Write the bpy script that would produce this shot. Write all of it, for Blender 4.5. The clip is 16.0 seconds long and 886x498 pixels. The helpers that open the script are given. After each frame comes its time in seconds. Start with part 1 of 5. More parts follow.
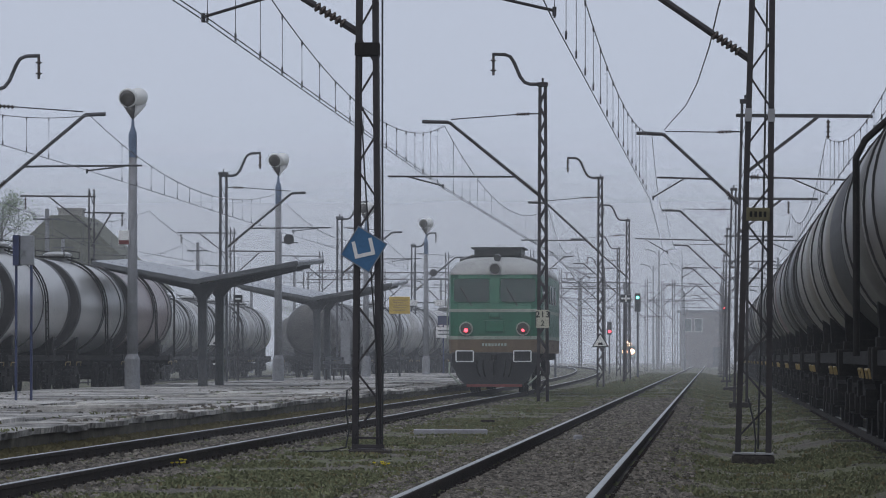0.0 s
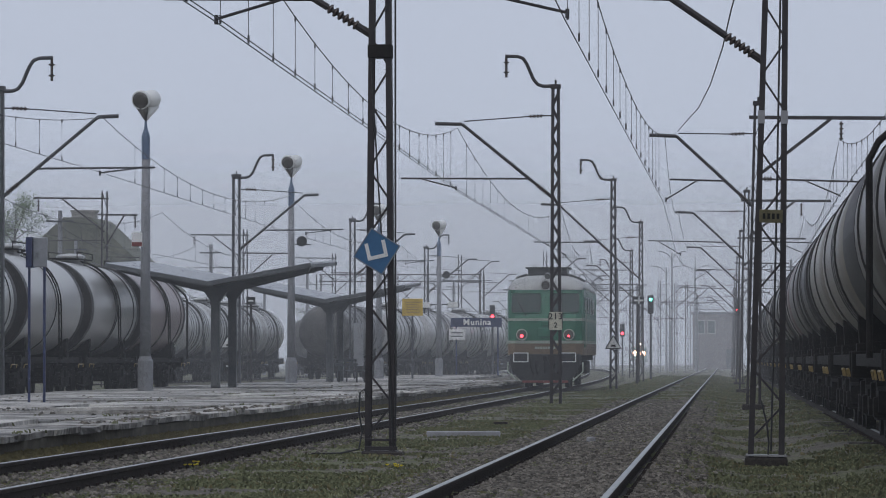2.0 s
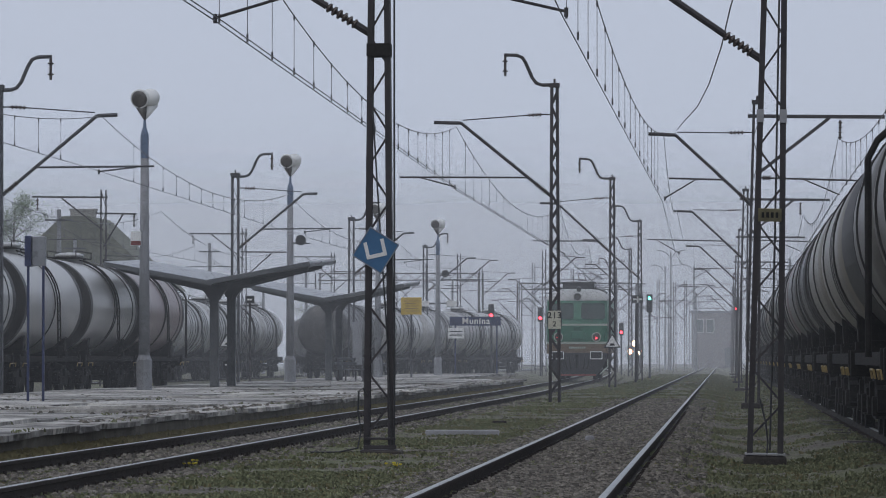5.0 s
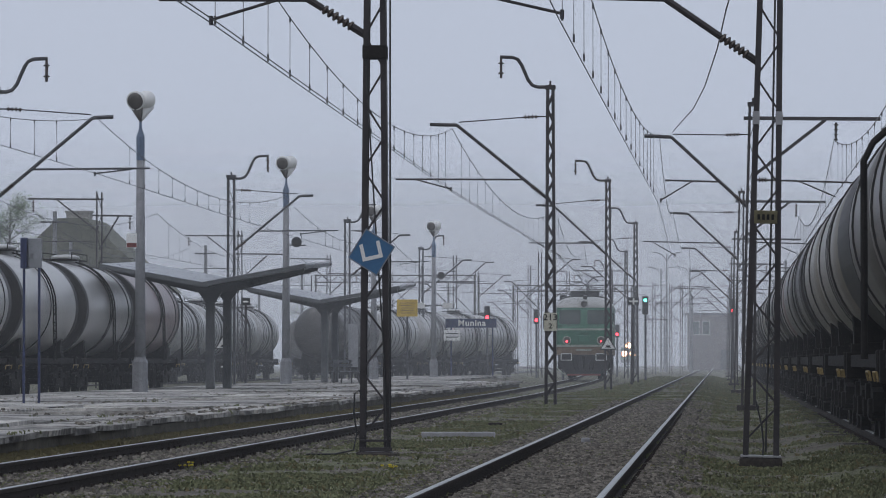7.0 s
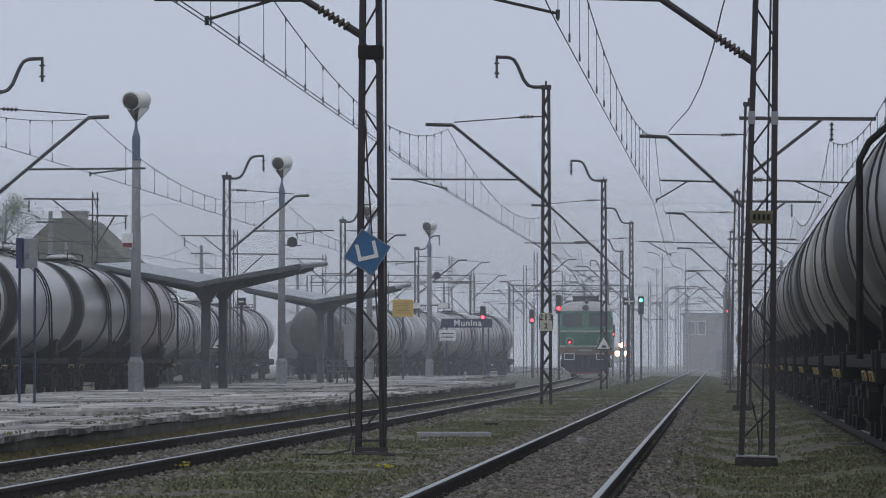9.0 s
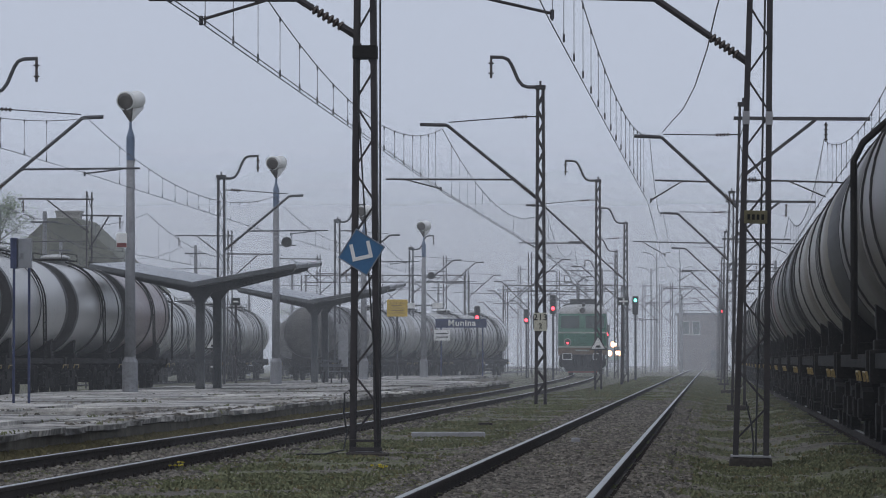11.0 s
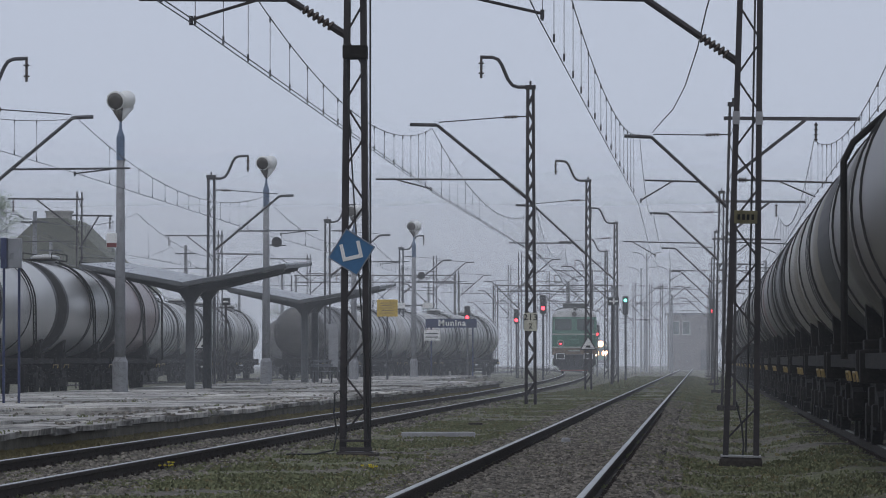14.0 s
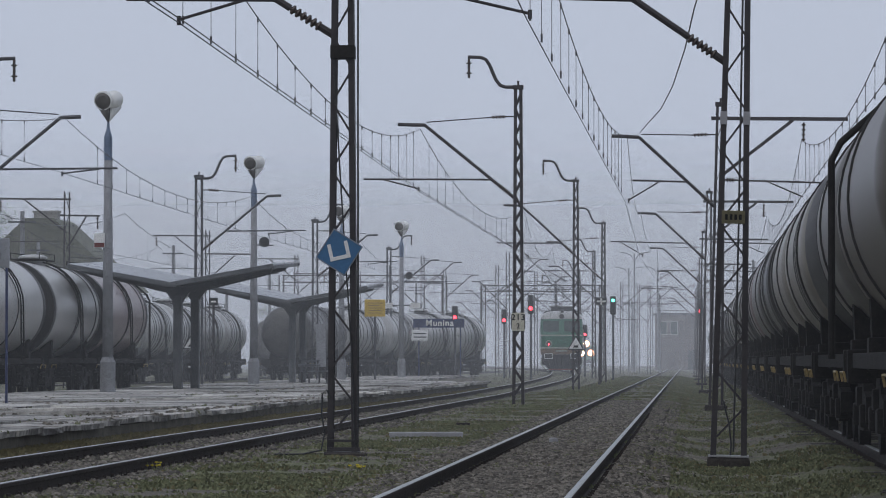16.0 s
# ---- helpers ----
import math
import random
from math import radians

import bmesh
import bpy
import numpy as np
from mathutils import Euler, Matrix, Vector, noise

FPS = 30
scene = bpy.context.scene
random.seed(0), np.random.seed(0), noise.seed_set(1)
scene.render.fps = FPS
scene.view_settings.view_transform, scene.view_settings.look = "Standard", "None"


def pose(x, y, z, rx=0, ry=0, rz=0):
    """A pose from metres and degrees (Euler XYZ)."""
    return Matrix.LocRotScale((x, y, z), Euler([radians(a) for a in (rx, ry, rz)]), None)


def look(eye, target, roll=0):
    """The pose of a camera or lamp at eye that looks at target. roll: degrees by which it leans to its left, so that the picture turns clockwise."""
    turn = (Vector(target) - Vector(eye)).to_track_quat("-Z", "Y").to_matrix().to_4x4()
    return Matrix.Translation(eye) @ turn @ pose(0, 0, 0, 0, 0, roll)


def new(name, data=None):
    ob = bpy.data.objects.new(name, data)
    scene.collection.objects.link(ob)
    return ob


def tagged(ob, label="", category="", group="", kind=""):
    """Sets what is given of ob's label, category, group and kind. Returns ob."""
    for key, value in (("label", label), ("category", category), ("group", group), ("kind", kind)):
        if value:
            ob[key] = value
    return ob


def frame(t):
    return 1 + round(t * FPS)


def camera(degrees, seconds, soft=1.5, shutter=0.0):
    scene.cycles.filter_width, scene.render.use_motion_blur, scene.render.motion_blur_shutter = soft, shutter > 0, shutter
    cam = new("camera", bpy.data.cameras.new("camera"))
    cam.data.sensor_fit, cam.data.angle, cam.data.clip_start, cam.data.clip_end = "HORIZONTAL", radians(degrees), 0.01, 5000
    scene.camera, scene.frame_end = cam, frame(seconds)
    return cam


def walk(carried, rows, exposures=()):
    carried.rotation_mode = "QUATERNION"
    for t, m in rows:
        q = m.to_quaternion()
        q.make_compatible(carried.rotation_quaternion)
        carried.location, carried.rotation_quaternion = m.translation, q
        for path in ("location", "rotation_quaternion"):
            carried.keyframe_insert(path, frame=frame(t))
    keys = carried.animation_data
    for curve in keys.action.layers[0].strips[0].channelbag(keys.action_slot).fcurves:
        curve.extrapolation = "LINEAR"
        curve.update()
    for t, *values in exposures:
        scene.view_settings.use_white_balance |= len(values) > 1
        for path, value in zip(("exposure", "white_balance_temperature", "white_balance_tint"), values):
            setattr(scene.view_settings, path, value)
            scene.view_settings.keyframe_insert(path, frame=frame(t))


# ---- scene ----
cam = camera(11.78, 16.0, soft=1.0)

# the tripod stands beside the through track and pans a little: seconds, drift sideways and up, in the same unit as the focal length
FOCAL = 7600.0
PAN = [(0, -6, -5), (0.5, 7, -6), (1, 13, -3), (1.5, 16, -2), (2, 17, -1.5), (2.5, 18.5, -1.5), (3, 18.5, -4.5), (3.5, 18.5, -5.5),
       (4, 17, -7.5), (4.2, 16.5, -7), (6.3, 11.5, 0), (6.5, 10.5, 0), (7, 7.7, 0), (7.5, 7.5, 0), (8, 4.6, 0), (8.5, 3, 0), (9, 0, 0), (9.2, -1, 0),
       (11.3, -11.5, 0), (11.5, -12.5, 0), (12, -15.5, 0), (12.5, -18.5, 0), (13, -21.5, 0), (13.5, -23.3, 0), (14, -27.6, 0), (14.5, -43, 0),
       (15, -47.5, 0), (15.5, -47.7, 0), (16, -49.5, 0)]
CAM_H = 1.22
walk(cam, [(t, pose(0, 0, CAM_H, 90 + math.degrees(math.atan((198 + v) / FOCAL)), 0, math.degrees(math.atan((482 + u) / FOCAL))))
           for t, u, v in PAN])

# ---------------------------------------------------------------- light
world = bpy.data.worlds.new("overcast_sky")
scene.world = world
world.use_nodes = True
wn, wl = world.node_tree.nodes, world.node_tree.links
wn.clear()
sky = wn.new("ShaderNodeTexSky")
sky.sky_type, sky.sun_disc = "NISHITA", False
sky.sun_elevation, sky.sun_rotation = radians(42), radians(200)
sky.air_density, sky.dust_density = 1.5, 6.0
gain = wn.new("ShaderNodeVectorMath")
gain.operation = "SCALE"
gain.inputs["Scale"].default_value = 0.06
wl.new(sky.outputs[0], gain.inputs[0])
deck = wn.new("ShaderNodeMix")
deck.data_type = "RGBA"
deck.inputs["Factor"].default_value = 0.93
deck.inputs["B"].default_value = (0.51, 0.565, 0.69, 1)
wl.new(gain.outputs[0], deck.inputs["A"])
bg = wn.new("ShaderNodeBackground")
bg.inputs["Strength"].default_value = 1.0
wl.new(deck.outputs["Result"], bg.inputs["Color"])
wout = wn.new("ShaderNodeOutputWorld")
wl.new(bg.outputs[0], wout.inputs[0])

sun = new("sun", bpy.data.lights.new("sun", "SUN"))
sun.data.energy, sun.data.angle, sun.data.color = 0.5, radians(60), (1.0, 0.97, 0.93)
sun.matrix_world = look((0, 0, 80), (20, 40, 0))
scene.cycles.transparent_max_bounces = 32


# ---------------------------------------------------------------- materials
def ramp_mat(name, dark, light, scale=3.0, rough=0.7, metal=0.0, bump=0.15, fine=8.0, coords="Object", spread=(0.3, 0.7), tint=0.0, rvar=0.15):
    """A surface whose colour wanders between two tones at two scales, with matching relief and gloss."""
    m = bpy.data.materials.new(name)
    m.use_nodes = True
    n, l = m.node_tree.nodes, m.node_tree.links
    b = n["Principled BSDF"]
    b.inputs["Metallic"].default_value = metal
    b.inputs["Specular IOR Level"].default_value = 0.15 if rough >= 0.69 else 0.5
    tc = n.new("ShaderNodeNewGeometry" if coords == "Position" else "ShaderNodeTexCoord")
    big, small = n.new("ShaderNodeTexNoise"), n.new("ShaderNodeTexNoise")
    for t, s, d in ((big, scale, 5), (small, scale * fine, 4)):
        t.inputs["Scale"].default_value, t.inputs["Detail"].default_value, t.inputs["Roughness"].default_value = s, d, 0.6
        l.new(tc.outputs[coords], t.inputs["Vector"])
    mx = n.new("ShaderNodeMix")
    mx.data_type = "FLOAT"
    mx.inputs["Factor"].default_value = 0.4
    l.new(big.outputs["Fac"], mx.inputs["A"])
    l.new(small.outputs["Fac"], mx.inputs["B"])
    cr = n.new("ShaderNodeValToRGB")
    cr.color_ramp.elements[0].position, cr.color_ramp.elements[1].position = spread
    cr.color_ramp.elements[0].color, cr.color_ramp.elements[1].color = (*dark, 1), (*light, 1)
    l.new(mx.outputs["Result"], cr.inputs["Fac"])
    col = cr.outputs["Color"]
    if tint:
        oi, hv = n.new("ShaderNodeObjectInfo" if tint > 0 else "ShaderNodeNewGeometry"), n.new("ShaderNodeHueSaturation")
        mr = n.new("ShaderNodeMapRange")
        mr.inputs["To Min"].default_value, mr.inputs["To Max"].default_value = 1 - abs(tint), 1 + abs(tint)
        l.new(oi.outputs["Random" if tint > 0 else "Random Per Island"], mr.inputs["Value"])
        l.new(mr.outputs["Result"], hv.inputs["Value"])
        l.new(col, hv.inputs["Color"])
        col = hv.outputs["Color"]
    l.new(col, b.inputs["Base Color"])
    rr = n.new("ShaderNodeMapRange")
    rr.inputs["To Min"].default_value, rr.inputs["To Max"].default_value = max(0.03, rough - rvar), min(1.0, rough + rvar)
    l.new(small.outputs["Fac"], rr.inputs["Value"])
    l.new(rr.outputs["Result"], b.inputs["Roughness"])
    if bump:
        bp = n.new("ShaderNodeBump")
        bp.inputs["Strength"].default_value, bp.inputs["Distance"].default_value = bump, 0.03
        l.new(small.outputs["Fac"], bp.inputs["Height"])
        l.new(bp.outputs["Normal"], b.inputs["Normal"])
    return m


def glow_mat(name, color, strength):
    m = bpy.data.materials.new(name)
    m.use_nodes = True
    b = m.node_tree.nodes["Principled BSDF"]
    b.inputs["Base Color"].default_value = (*color, 1)
    b.inputs["Emission Color"].default_value = (*color, 1)
    b.inputs["Emission Strength"].default_value = strength
    return m


def mist_mat(name, thick, top):
    """Fog: lets most light by and scatters daylight; thins out with height and in slow drifts."""
    m = bpy.data.materials.new(name)
    m.use_nodes = True
    n, l = m.node_tree.nodes, m.node_tree.links
    n.clear()
    geo, sep = n.new("ShaderNodeNewGeometry"), n.new("ShaderNodeSeparateXYZ")
    l.new(geo.outputs["Position"], sep.inputs[0])
    fade = n.new("ShaderNodeMapRange")
    fade.interpolation_type = "SMOOTHERSTEP"
    for k, v in (("From Min", top * 0.2), ("From Max", top), ("To Min", 1), ("To Max", 0)):
        fade.inputs[k].default_value = v
    l.new(sep.outputs["Z"], fade.inputs["Value"])
    noise_t = n.new("ShaderNodeTexNoise")
    noise_t.inputs["Scale"].default_value, noise_t.inputs["Detail"].default_value = 0.035, 2
    l.new(geo.outputs["Position"], noise_t.inputs["Vector"])
    drift = n.new("ShaderNodeMapRange")
    drift.inputs["To Min"].default_value, drift.inputs["To Max"].default_value = thick * 0.75, min(1.0, thick * 1.25)
    l.new(noise_t.outputs["Fac"], drift.inputs["Value"])
    mul = n.new("ShaderNodeMath")
    mul.operation = "MULTIPLY"
    l.new(fade.outputs["Result"], mul.inputs[0])
    l.new(drift.outputs["Result"], mul.inputs[1])
    d = n.new("ShaderNodeBsdfDiffuse")
    d.inputs["Color"].default_value = (0.575, 0.592, 0.612, 1)
    clear, mix = n.new("ShaderNodeBsdfTransparent"), n.new("ShaderNodeMixShader")
    l.new(mul.outputs[0], mix.inputs["Fac"])
    l.new(clear.outputs[0], mix.inputs[1])
    l.new(d.outputs[0], mix.inputs[2])
    o = n.new("ShaderNodeOutputMaterial")
    l.new(mix.outputs[0], o.inputs["Surface"])
    return m


M_STEEL = ramp_mat("mast_paint", (0.018, 0.016, 0.02), (0.05, 0.042, 0.042), 2.5, 0.6, 0.2, 0.2)
M_STEEL_FAR = ramp_mat("galvanised_steel", (0.04, 0.042, 0.048), (0.10, 0.10, 0.11), 2.5, 0.55, 0.3, 0.2)
M_WIRE = ramp_mat("wire_copper_tarnished", (0.05, 0.05, 0.055), (0.09, 0.09, 0.1), 4, 0.6, 0.3, 0)
M_INS = ramp_mat("insulator_glaze", (0.03, 0.022, 0.02), (0.07, 0.05, 0.045), 6, 0.25, 0, 0)
M_CONC = ramp_mat("concrete_wet", (0.20, 0.20, 0.215), (0.36, 0.36, 0.37), 1.2, 0.5, 0, 0.3)
M_CONC_DARK = ramp_mat("concrete_mossy", (0.05, 0.045, 0.034), (0.16, 0.145, 0.115), 1.5, 0.8, 0, 0.5)
M_PLAT = ramp_mat("platform_slab", (0.085, 0.08, 0.073), (0.56, 0.535, 0.495), 0.42, 0.7, 0, 0.6, fine=11, coords="Position", tint=0.22, spread=(0.41, 0.6), rvar=0.35)
M_PLATE = ramp_mat("weathered_olive_plate", (0.09, 0.08, 0.045), (0.19, 0.17, 0.10), 8, 0.7, 0, 0.1)
M_FLOWER = ramp_mat("dandelion_yellow", (0.55, 0.42, 0.03), (0.7, 0.58, 0.06), 9, 0.7, 0, 0)
M_RAILTOP = ramp_mat("rail_head_polished", (0.26, 0.265, 0.26), (0.48, 0.485, 0.47), 4, 0.42, 0.8, 0.05)
M_RAIL = ramp_mat("rail_rust", (0.018, 0.014, 0.013), (0.055, 0.042, 0.036), 5, 0.75, 0.2, 0.3)
M_SLEEPER = ramp_mat("sleeper_timber_oiled", (0.02, 0.017, 0.015), (0.07, 0.06, 0.052), 3, 0.8, 0, 0.5)
M_TANK = ramp_mat("tank_shell_grimy", (0.05, 0.047, 0.043), (0.17, 0.16, 0.147), 0.7, 0.34, 0.15, 0, fine=4, tint=0.2, spread=(0.2, 0.8), rvar=0.05)
M_TANK_PALE = ramp_mat("tank_shell_pale_grey", (0.32, 0.316, 0.305), (0.52, 0.51, 0.49), 0.6, 0.3, 0.15, 0, fine=4, spread=(0.15, 0.85), rvar=0.05)
M_TANK_DARK = ramp_mat("tank_shell_black_stained", (0.03, 0.028, 0.026), (0.10, 0.094, 0.087), 0.7, 0.36, 0.1, 0, fine=4, rvar=0.05)
M_BAND = ramp_mat("tank_strap_and_dark_band", (0.012, 0.012, 0.013), (0.035, 0.032, 0.03), 2, 0.55, 0.1, 0.1)
M_TANK_RUST = ramp_mat("tank_shell_rusty", (0.16, 0.12, 0.115), (0.34, 0.27, 0.26), 0.8, 0.32, 0.15, 0, fine=4, spread=(0.2, 0.8), rvar=0.05)
M_TANK_BROWN = ramp_mat("tank_shell_brown_grime", (0.035, 0.03, 0.025), (0.15, 0.128, 0.11), 0.7, 0.34, 0.1, 0, fine=4, spread=(0.2, 0.8), rvar=0.05)
M_TANK_BEIGE = ramp_mat("tank_shell_beige", (0.11, 0.1, 0.085), (0.3, 0.275, 0.235), 0.6, 0.34, 0.1, 0, fine=4, spread=(0.15, 0.85), rvar=0.05)
M_UNDER = ramp_mat("underframe_oily", (0.008, 0.008, 0.008), (0.028, 0.025, 0.023), 3, 0.8, 0.0, 0.3)
M_YELLOW = ramp_mat("faded_yellow_paint", (0.16, 0.11, 0.035), (0.34, 0.24, 0.08), 5, 0.55, 0, 0.1)
M_GREEN = ramp_mat("loco_green_paint", (0.022, 0.115, 0.068), (0.038, 0.17, 0.10), 1.6, 0.35, 0, 0.06)
M_CREAM = ramp_mat("cream_stripe_paint", (0.26, 0.30, 0.25), (0.40, 0.44, 0.37), 4, 0.5, 0, 0.05)
M_ROOF = ramp_mat("loco_roof_grey", (0.28, 0.28, 0.27), (0.46, 0.46, 0.44), 1.2, 0.5, 0, 0.1)
M_ROOFDK = ramp_mat("loco_roof_sooty", (0.05, 0.052, 0.05), (0.12, 0.12, 0.115), 1.5, 0.55, 0, 0.1)
M_BUFF = ramp_mat("faded_orange_brown_paint", (0.085, 0.06, 0.038), (0.22, 0.155, 0.095), 2.5, 0.6, 0, 0.1)
M_RED = ramp_mat("dull_red_paint", (0.10, 0.02, 0.018), (0.22, 0.05, 0.04), 3, 0.6, 0, 0.1)
M_GLASS = ramp_mat("window_glass_dark", (0.02, 0.042, 0.036), (0.035, 0.06, 0.052), 1, 0.2, 0, 0)
M_WHITE = ramp_mat("white_enamel", (0.62, 0.62, 0.6), (0.8, 0.8, 0.78), 4, 0.4, 0, 0.05)
M_AGED = ramp_mat("aged_cream_enamel", (0.42, 0.4, 0.31), (0.6, 0.58, 0.47), 6, 0.5, 0, 0.05)
M_BLACK = ramp_mat("black_enamel", (0.012, 0.012, 0.013), (0.03, 0.03, 0.03), 4, 0.4, 0, 0.05)
M_BLUE = ramp_mat("blue_enamel", (0.025, 0.10, 0.22), (0.04, 0.15, 0.30), 3, 0.35, 0, 0.05)
M_NAVY = ramp_mat("navy_paint", (0.008, 0.015, 0.058), (0.016, 0.028, 0.095), 3, 0.5, 0, 0.08)
M_SIGNY = ramp_mat("sign_yellow", (0.46, 0.30, 0.03), (0.62, 0.42, 0.06), 2, 0.5, 0, 0.05)
M_SHELTER = ramp_mat("shelter_grey_green_paint", (0.06, 0.065, 0.07), (0.12, 0.125, 0.13), 1.4, 0.5, 0, 0.15)
M_SHEET = ramp_mat("roof_sheet_wet", (0.13, 0.137, 0.15), (0.27, 0.277, 0.295), 0.7, 0.3, 0.1, 0.1)
M_LAMPGREY = ramp_mat("lamp_column_concrete", (0.15, 0.153, 0.163), (0.28, 0.285, 0.3), 1.4, 0.6, 0, 0.2)
M_LAMPBLUE = ramp_mat("lamp_blue_grey_paint", (0.08, 0.12, 0.19), (0.14, 0.19, 0.28), 3, 0.5, 0, 0.1)
M_LAMPDK = ramp_mat("lamp_lens_dark", (0.05, 0.045, 0.04), (0.12, 0.11, 0.1), 3, 0.25, 0, 0)
M_HOUSE = ramp_mat("house_render_grey", (0.22, 0.21, 0.19), (0.34, 0.33, 0.30), 0.8, 0.85, 0, 0.2)
M_ROOFHOUSE = ramp_mat("house_roof_mossy", (0.085, 0.09, 0.07), (0.17, 0.17, 0.13), 1.0, 0.85, 0, 0.4)
M_BRICK = ramp_mat("brick_dark_grey", (0.09, 0.075, 0.07), (0.18, 0.15, 0.14), 1.2, 0.85, 0, 0.3)
M_BARK = ramp_mat("bark", (0.04, 0.033, 0.028), (0.10, 0.085, 0.07), 6, 0.9, 0, 0.6)
M_LEAF = ramp_mat("young_leaves", (0.05, 0.085, 0.03), (0.12, 0.17, 0.06), 2, 0.6, 0, 0)
M_LAMP_RED = glow_mat("red_lens_lit", (1.0, 0.04, 0.06), 6)
M_LAMP_GREEN = glow_mat("green_lens_lit", (0.1, 1.0, 0.7), 7)
M_LAMP_WARM = glow_mat("headlight_lit", (1.0, 0.78, 0.52), 34)
# emission that stands for the headlights' halo in the fog
M_HALO = glow_mat("headlight_halo_glow", (1.0, 0.42, 0.2), 3.5)


# ---------------------------------------------------------------- mesh helpers
def part(name, bm, mat, parent=None, label="", smooth=False, kind=""):
    me = bpy.data.meshes.new(name)
    bm.normal_update()
    bm.to_mesh(me)
    bm.free()
    me.materials.append(mat)
    if smooth:
        me.polygons.foreach_set("use_smooth", [True] * len(me.polygons))
    ob = new(name, me)
    if parent:
        ob.parent = parent
    if label or kind:
        tagged(ob, label=label, kind=kind)
    return ob


def same(ob, name, parent, m):
    """Another object on the same mesh."""
    o = new(name, ob.data)
    o.parent = parent
    o.matrix_basis = m
    return o


def thing(name, m, label, category, group="", kind=""):
    e = new(name)
    e.empty_display_size = 0.2
    e.matrix_basis = m
    return tagged(e, label, category, group, kind)


def box(bm, cx, cy, cz, sx, sy, sz, rot=None, bev=0.0):
    r = bmesh.ops.create_cube(bm, size=1.0)
    vs = r["verts"]
    m = Matrix.Translation((cx, cy, cz)) @ (rot if rot else Matrix()) @ Matrix.Diagonal((sx, sy, sz, 1))
    bmesh.ops.transform(bm, matrix=m, verts=vs)
    if bev:
        es = list({e for v in vs for e in v.link_edges})
        bmesh.ops.bevel(bm, geom=es, offset=bev, segments=2, affect="EDGES", profile=0.6)
    return bm


def bar(bm, a, b, w, h=None):
    """A square bar from a to b."""
    a, b = Vector(a), Vector(b)
    d = b - a
    q = d.to_track_quat("Z", "Y").to_matrix().to_4x4()
    r = bmesh.ops.create_cube(bm, size=1.0)
    bmesh.ops.transform(bm, matrix=Matrix.Translation((a + b) / 2) @ q @ Matrix.Diagonal((w, h or w, d.length, 1)), verts=r["verts"])
    return bm


def rod(bm, a, b, r1, r2=None, seg=10, caps=True):
    a, b = Vector(a), Vector(b)
    d = b - a
    q = d.to_track_quat("Z", "Y").to_matrix().to_4x4()
    c = bmesh.ops.create_cone(bm, cap_ends=caps, segments=seg, radius1=r1, radius2=r1 if r2 is None else r2, depth=d.length)
    bmesh.ops.transform(bm, matrix=Matrix.Translation((a + b) / 2) @ q, verts=c["verts"])
    return bm


def lathe(bm, prof, seg=24, m=None):
    """Turns (radius, height) pairs round z."""
    rings = []
    for r, z in prof:
        rings.append([bm.verts.new((r * math.cos(2 * math.pi * i / seg), r * math.sin(2 * math.pi * i / seg), z)) for i in range(seg)])
    for a, b in zip(rings, rings[1:]):
        for i in range(seg):
            j = (i + 1) % seg
            bm.faces.new((a[i], a[j], b[j], b[i]))
    bm.faces.new(list(reversed(rings[0])))
    bm.faces.new(rings[-1])
    if m is not None:
        bmesh.ops.transform(bm, matrix=m, verts=[v for r in rings for v in r])
    return bm


def pipe(bm, pts, r, seg=8):
    """A round pipe along points, with ball-free mitred rings."""
    pts = [Vector(p) for p in pts]
    rings, ref = [], None
    for i, p in enumerate(pts):
        d = (pts[min(i + 1, len(pts) - 1)] - pts[max(i - 1, 0)]).normalized()
        if ref is None:
            ref = d.orthogonal().normalized()
        ref = (ref - d * ref.dot(d)).normalized()
        s = d.cross(ref)
        rings.append([bm.verts.new(p + r * (math.cos(2 * math.pi * k / seg) * ref + math.sin(2 * math.pi * k / seg) * s)) for k in range(seg)])
    for a, b in zip(rings, rings[1:]):
        for i in range(seg):
            j = (i + 1) % seg
            bm.faces.new((a[i], a[j], b[j], b[i]))
    bm.faces.new(list(reversed(rings[0])))
    bm.faces.new(rings[-1])
    return bm


def prism(bm, outline, y0, y1):
    """Pushes an outline of (x, z) pairs from y0 to y1."""
    a = [bm.verts.new((x, y0, z)) for x, z in outline]
    b = [bm.verts.new((x, y1, z)) for x, z in outline]
    n = len(a)
    for i in range(n):
        j = (i + 1) % n
        bm.faces.new((a[i], a[j], b[j], b[i]))
    bm.faces.new(a)
    bm.faces.new(list(reversed(b)))
    bmesh.ops.recalc_face_normals(bm, faces=bm.faces[:])
    return bm


B = bmesh.new
RX = Matrix.Rotation(radians(90), 4, "X")
RY = Matrix.Rotation(radians(90), 4, "Y")

def loft(sections):
    """A skin through closed outlines of equal length, capped."""
    b = B()
    rings = [[b.verts.new(p) for p in s] for s in sections]
    n = len(rings[0])
    for a, c in zip(rings, rings[1:]):
        for i in range(n):
            j = (i + 1) % n
            b.faces.new((a[i], a[j], c[j], c[i]))
    b.faces.new(rings[0])
    b.faces.new(list(reversed(rings[-1])))
    bmesh.ops.recalc_face_normals(b, faces=b.faces[:])
    return b


